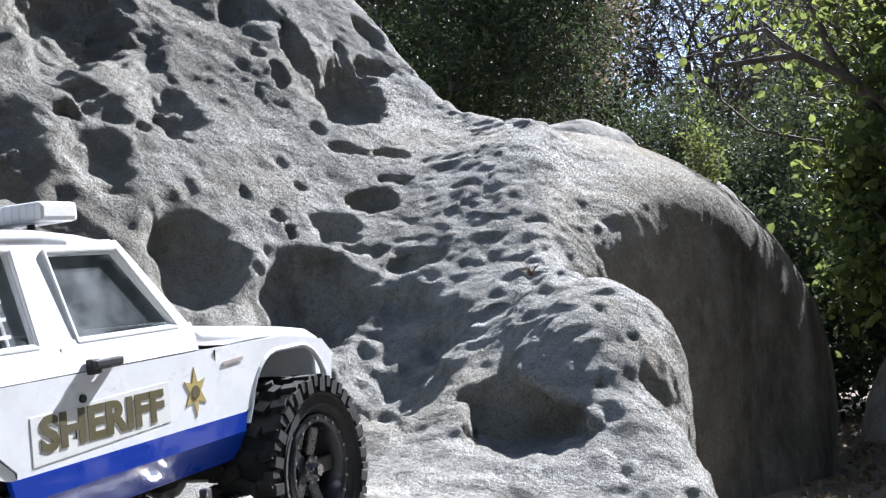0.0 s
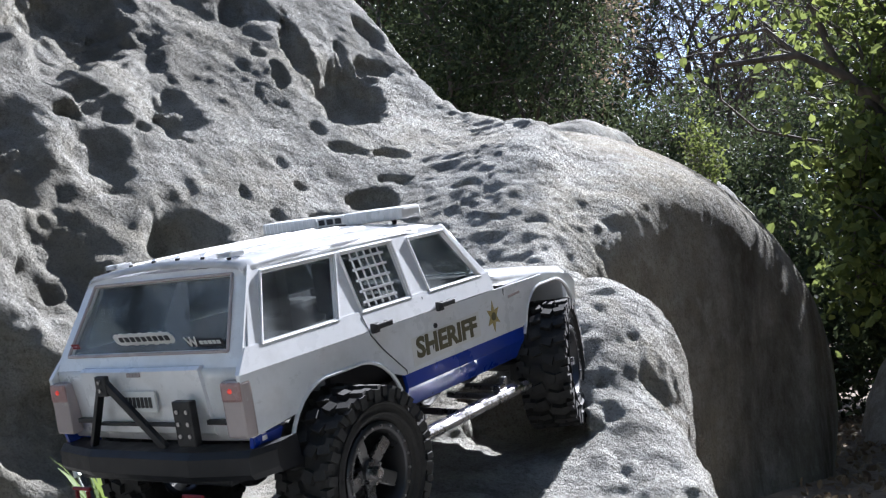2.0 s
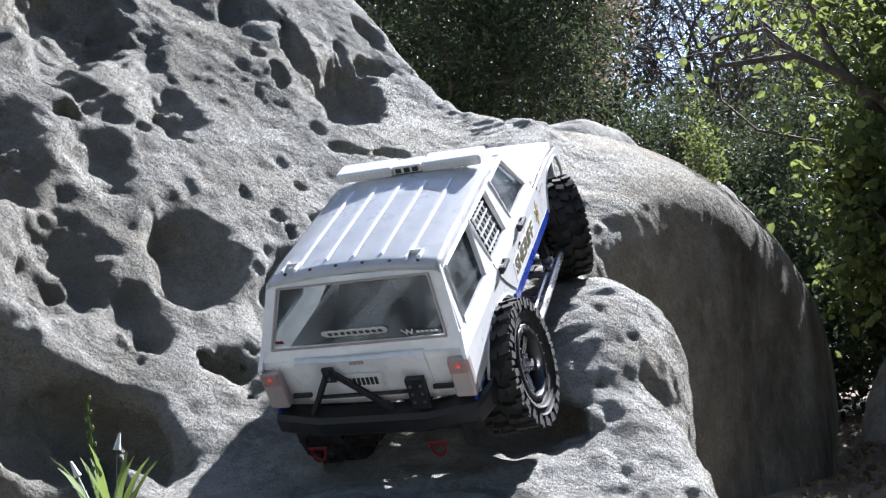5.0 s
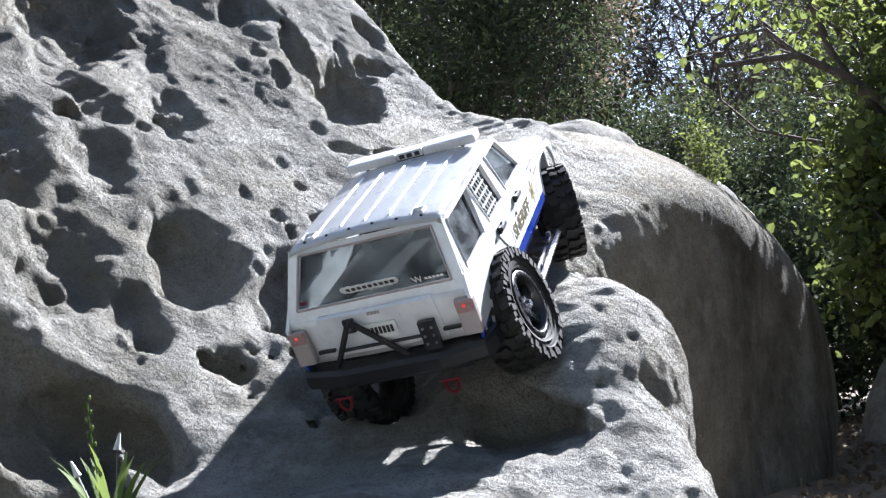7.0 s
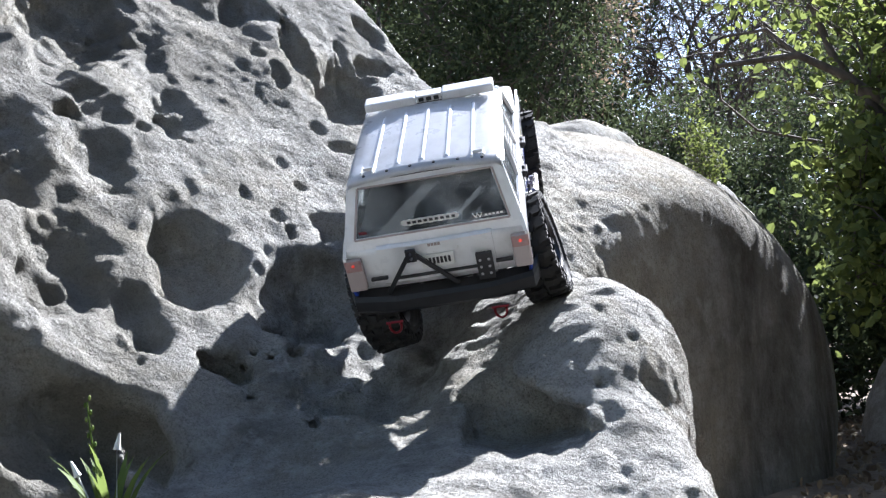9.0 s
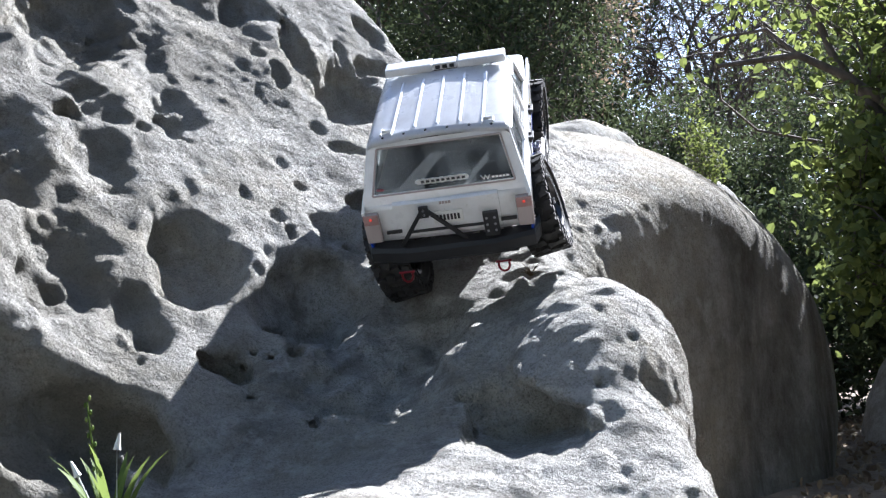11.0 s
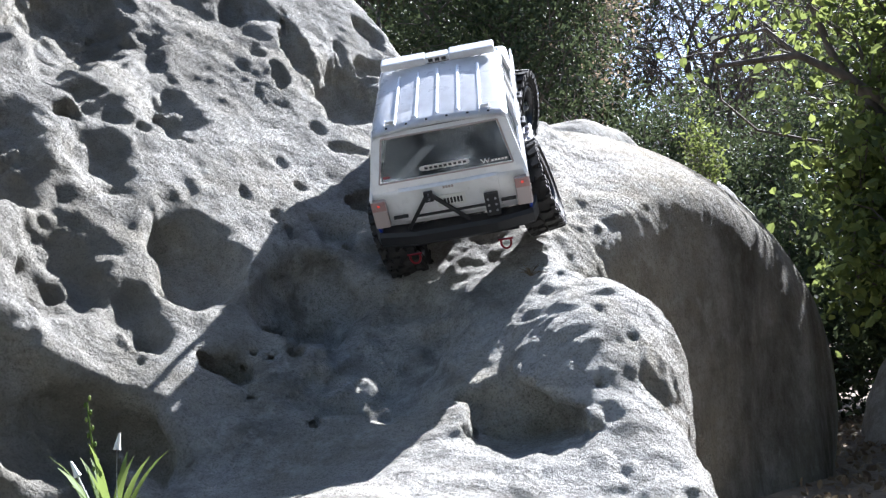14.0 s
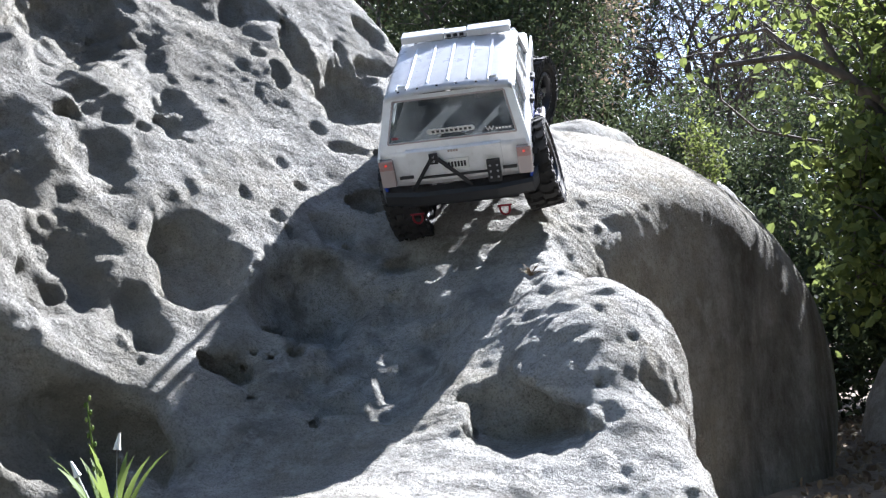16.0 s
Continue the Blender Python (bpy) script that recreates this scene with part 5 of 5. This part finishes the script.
    for i in range(7):
        box(bm, -0.0968, 0.011 - 0.0040 * i, 0.0718, 0.0006, 0.0026, 0.0072)
    part("writing", bm, BLACK, plt)
    bm = bmesh.new()
    box(bm, -0.0930, 0.0, 0.0560, 0.003, 0.092, 0.0022)
    part("hatch_gap", bm, INSIDE, tail, "dark gap below the hatch")
    # tail lights
    for s in (-1, 1):
        bm = bmesh.new()
        box(bm, -0.0895, s * 0.0875, 0.0660, 0.010, 0.0185, 0.0370, 0.0022)
        lens = part("tail_light", bm, PALE_LENS, tail, "faded clear and pink tail light")
        bm = bmesh.new()
        box(bm, -0.0900, s * 0.0875, 0.0775, 0.0105, 0.0178, 0.0130, 0.002)
        part("red_lens", bm, RED_LENS, lens, "pale red lens")
        bm = bmesh.new()
        bmesh.ops.create_icosphere(bm, subdivisions=2, radius=0.0020, matrix=Matrix.Translation((-0.0948, s * 0.0875, 0.0785)))
        part("bulb", bm, RED_GLOW, lens, "faintly lit red bulb")
    # spare-wheel carrier: a black triangle and a drilled hinge plate
    bm = bmesh.new()
    for b in ((-0.094, 0.0575, 0.040), (-0.094, -0.018, 0.040)):
        a = Vector((-0.1035, 0.0243, 0.0895))
        d = Vector(b) - a
        m = Matrix.Translation((a + Vector(b)) / 2) @ d.to_track_quat("X", "Z").to_matrix().to_4x4()
        box(bm, 0, 0, 0, d.length, 0.0050, 0.0045, 0.0008, m)
    box(bm, -0.1035, 0.0243, 0.0850, 0.004, 0.011, 0.014, 0.001)
    carrier = part("carrier_arm", bm, SATIN, car, "black steel triangular carrier bracket")
    bm = bmesh.new()
    for z in (0.0880, 0.0825):
        rod(bm, (-0.107, 0.0243, z), (-0.102, 0.0243, z), 0.0016, 8)
    part("bolt", bm, STEEL, carrier)
    bm = bmesh.new()
    box(bm, -0.0995, -0.0485, 0.0590, 0.006, 0.0170, 0.0300, 0.001)
    hinge = part("hinge_plate", bm, SATIN, car, "black drilled hinge plate")
    bm = bmesh.new()
    for y in (-0.044, -0.053):
        for z in (0.067, 0.059, 0.051):
            rod(bm, (-0.1032, y, z), (-0.102, y, z), 0.0015, 8)
    part("bolt_hole", bm, STEEL, hinge)
    # rear bumper
    bm = bmesh.new()
    loft(bm, [[(x0 + 0.003, y, 0.021), (x0, y, 0.025), (x0, y, 0.036), (x0 + 0.004, y, 0.040), (x0 + 0.020, y, 0.041), (x0 + 0.022, y, 0.020)] for y, x0 in ((-0.101, -0.076), (-0.095, -0.096), (-0.05, -0.106), (0.05, -0.106), (0.095, -0.096), (0.101, -0.076))])
    bumper = part("rear_bumper", bm, SATIN, car, "black steel rear bumper, worn at the ends")
    for s in (-1, 1):
        bm = bmesh.new()
        for i in range(10):
            a0, a1 = radians(-20 + 22 * i), radians(-20 + 22 * (i + 1))
            rod(bm, (-0.111, s * 0.056 + 0.0062 * math.cos(a0), 0.010 - 0.0085 * math.sin(a0)), (-0.111, s * 0.056 + 0.0062 * math.cos(a1), 0.010 - 0.0085 * math.sin(a1)), 0.0014, 6)
        rod(bm, (-0.111, s * 0.056 - 0.009, 0.0145), (-0.111, s * 0.056 + 0.009, 0.0145), 0.0014, 6)
        part("tow_shackle", bm, RED, bumper, "red tow shackle")
    # light bar
    bm = bmesh.new()
    box(bm, 0.138, 0, 0.1635, 0.016, 0.030, 0.004, 0.001)
    bar = part("light_bar", bm, BLACK, car, "white emergency light bar on the roof")
    for s in (-1, 1):
        bm = bmesh.new()
        rod(bm, (0.140, s * 0.058, 0.1540), (0.140, s * 0.058, 0.1630), 0.002, 8)
        part("bar_foot", bm, BLACK, bar)
        bm = bmesh.new()
        box(bm, 0.140, s * 0.0465, 0.1666, 0.026, 0.061, 0.0100, 0.0025)
        shell = part("bar_cover", bm, CLEAR_BAR, bar, "frosted white light cover")
        bm = bmesh.new()
        for i in range(12):
            box(bm, 0.140, s * (0.0200 + 0.0048 * i), 0.1664, 0.0268, 0.0008, 0.0078)
        part("cover_rib", bm, CLEAR_BAR, shell)
    bm = bmesh.new()
    box(bm, 0.139, 0, 0.1668, 0.020, 0.030, 0.0080, 0.001)
    centre = part("bar_centre", bm, CLEAR_BAR, bar)
    bm = bmesh.new()
    for i in range(3):
        box(bm, 0.1282, -0.009 + 0.009 * i, 0.1666, 0.001, 0.006, 0.0045, 0)
    part("bar_switch", bm, INSIDE, centre)

    # inside: dark tub, seats, roll bars
    bm = bmesh.new()
    box(bm, 0.06, 0, 0.080, 0.255, 0.172, 0.004)
    box(bm, 0.19, 0, 0.094, 0.018, 0.166, 0.022, 0.003)
    part("interior_tub", bm, INSIDE, car, "dark interior floor and dashboard")
    for s in (-1, 1):
        bm = bmesh.new()
        box(bm, 0.105, s * 0.040, 0.095, 0.045, 0.045, 0.022, 0.005)
        box(bm, 0.080, s * 0.040, 0.118, 0.014, 0.043, 0.042, 0.005, )
        part("seat", bm, INSIDE, car, "dark toy seat")


def chassis_parts(car):
    bm = bmesh.new()
    for s in (-1, 1):
        box(bm, 0.145, s * 0.031, 0.020, 0.460, 0.004, 0.016, 0.001)
    box(bm, 0.16, 0, 0.008, 0.10, 0.060, 0.020, 0.003)
    box(bm, -0.085, 0, 0.022, 0.02, 0.15, 0.012, 0.002)
    part("chassis_rail", bm, SATIN, car, "black ladder frame with skid plate")
    for name, spot in (("gearbox", (0.12, 0, 0.045, 0.10, 0.05, 0.040)), ("motor", (0.28, 0, 0.050, 0.06, 0.05, 0.045))):
        bm = bmesh.new()
        box(bm, *spot, 0.004)
        part(name, bm, BLACK, car)
    for s in (-1, 1):
        for spot in ((0.01, s * 0.058, 0.072, 0.120, 0.034, 0.003), (0.310, s * 0.058, 0.082, 0.100, 0.050, 0.003)):
            bm = bmesh.new()
            box(bm, *spot, 0.001)
            part("inner_wing", bm, INSIDE, car)


def axle_mesh(x):
    bm = bmesh.new()
    rod(bm, (0, -0.094, 0), (0, 0.094, 0), 0.0065, 12)
    bmesh.ops.create_icosphere(bm, subdivisions=2, radius=0.019, matrix=Matrix.Translation((0, 0.012, 0)) @ Matrix.Diagonal((1, 0.75, 1, 1)))
    for s in (-1, 1):
        box(bm, 0, s * 0.048, -0.006, 0.016, 0.010, 0.018, 0.002)
    return bm


car = tagged(empty("crawler_truck"), "white and blue radio-controlled toy off-road truck climbing the rock", "toy truck")
shell_parts(car)
chassis_parts(car)
axles = []
for x in (0.0, 0.313):
    a = part("axle", axle_mesh(x), SATIN, car, "black solid axle")
    a.location = (x, 0, 0)
    axles.append(a)
for x in (0.0, 0.313):
    for s in (-1, 1):
        bm = bmesh.new()
        top, low = Vector((x + (0.030 if x < 0.1 else -0.030), s * 0.050, 0.070)), Vector((x + 0.004, s * 0.058, 0.004))
        rod(bm, top, low, 0.0035, 10)
        rod(bm, top, low.lerp(top, 0.35), 0.0068, 12)
        part("shock_absorber", bm, STEEL, car, "bare metal coil shock")
wheels = []
first = build_wheel(car)
for x, s in ((0.0, -1), (0.0, 1), (0.313, -1), (0.313, 1)):
    if wheels:
        w = again(first, car)
        for p in first.children:
            again(p, w)
    else:
        w = first
    wheels.append((w, x, s))

CAR_ROWS = [(t, pose(*r)) for t, *r in (
    (0, -0.296, 0.434, 0.179, -4.0, -6.1, 67.4),
    (0.5, -0.286, 0.442, 0.181, -3.5, -5.8, 68.7),
    (1, -0.246, 0.575, 0.193, -10.4, -2.7, 67.0),
    (1.5, -0.206, 0.689, 0.210, -10.5, -3.5, 63.7),
    (2, -0.141, 0.808, 0.210, -1.9, -12.4, 55.6),
    (2.5, -0.131, 0.824, 0.209, -3.2, -15.6, 56.7),
    (3, -0.101, 0.872, 0.207, -7.3, -25.1, 60.5),
    (3.5, -0.078, 0.909, 0.223, -7.0, -26.9, 66.7),
    (4, -0.050, 0.959, 0.238, -5.5, -30.4, 71.2),
    (4.2, -0.036, 0.973, 0.241, -4.1, -31.8, 72.7),
    (6.5, -0.019, 1.087, 0.294, -10.3, -35.5, 72.9),
    (7, -0.013, 1.109, 0.298, -11.6, -29.8, 74.1),
    (7.5, -0.010, 1.126, 0.327, -13.5, -32.5, 79.2),
    (8, 0.002, 1.133, 0.344, -12.2, -34.8, 77.4),
    (8.5, 0.001, 1.157, 0.358, -11.8, -34.4, 84.3),
    (9, 0.011, 1.206, 0.377, -9.9, -33.0, 87.7),
    (11.5, 0.023, 1.342, 0.455, -7.2, -35.9, 84.5),
    (12, 0.023, 1.377, 0.469, -8.0, -37.6, 82.0),
    (12.5, 0.028, 1.372, 0.470, -8.4, -36.6, 84.4),
    (13, 0.024, 1.383, 0.466, -10.1, -33.9, 88.1),
    (13.5, 0.028, 1.385, 0.473, -10.6, -37.5, 87.4),
    (14, 0.024, 1.379, 0.468, -11.1, -35.6, 89.6),
    (14.5, 0.029, 1.376, 0.472, -10.5, -37.0, 87.9),
    (15, 0.030, 1.390, 0.477, -10.1, -35.7, 88.0),
    (15.5, 0.028, 1.409, 0.495, -9.2, -34.9, 87.9),
    (16, 0.033, 1.433, 0.517, -6.0, -34.2, 84.8),
)]


def motions():
    walk(car, CAR_ROWS)

    def between(table, t):
        return float(np.interp(t, [r[0] for r in table], [r[1] for r in table]))

    # lift of the right-hand wheels against the body (the left ones go the other way), and steering, in metres and degrees
    rear_lift = ((0, -0.010), (1.5, -0.012), (2, -0.003), (3.5, 0.002), (4.2, 0.008), (6.5, 0.020), (9, 0.018), (12, 0.022), (16, 0.016))
    front_lift = ((0, 0.0), (2.0, 0.0), (3.5, -0.003), (4.2, -0.006), (6.5, -0.009), (7.5, -0.006), (9, -0.003), (12.5, -0.004), (16, -0.004))
    steer = ((0, 0), (1.5, 2), (2.0, 20), (3.0, 28), (4.2, 25), (6.5, 24), (7.5, 14), (9, 2), (11.5, -6), (12, -16), (12.5, -6), (13.5, -16), (14.5, -18), (15, -16), (16, -20))
    # distance rolled, from the truck's own way
    rolled, total, last = [(0.0, 0.0)], 0.0, None
    for t, m in CAR_ROWS:
        if last is not None:
            total += (m.translation - last.translation).dot(last.to_3x3() @ Vector((1, 0, 0)))
            rolled.append((t, total))
        last = m
    times = [round(0.2 * i, 1) for i in range(81)]
    track = {0.0: 0.091, 0.313: 0.088}
    shift = {0.0: -0.008, 0.313: 0.0}
    for w, x, s in wheels:
        half = track[x]
        lift = rear_lift if x < 0.1 else front_lift
        rows = []
        for t in times:
            h = between(lift, t)
            lean = math.degrees(math.atan2(h, half))  # right side up
            turn = between(steer, t) if x > 0.1 else 0.0
            spin = math.degrees(between(rolled, t) / 0.060)
            m = pose(x, s * half + shift[x], -s * h, -lean, 0, 0) @ pose(0, 0, 0, 0, 0, turn)
            m = m @ (pose(0, 0, 0, 0, spin, 0) if s < 0 else pose(0, 0, 0, 0, 0, 180) @ pose(0, 0, 0, 0, -spin, 0))
            rows.append((t, m))
        walk(w, rows)
    for a, lift, x in ((axles[0], rear_lift, 0.0), (axles[1], front_lift, 0.313)):
        walk(a, [(t, pose(x, shift[x], 0, -math.degrees(math.atan2(between(lift, t), track[x])), 0, 0)) for t in times[::5]])


motions()
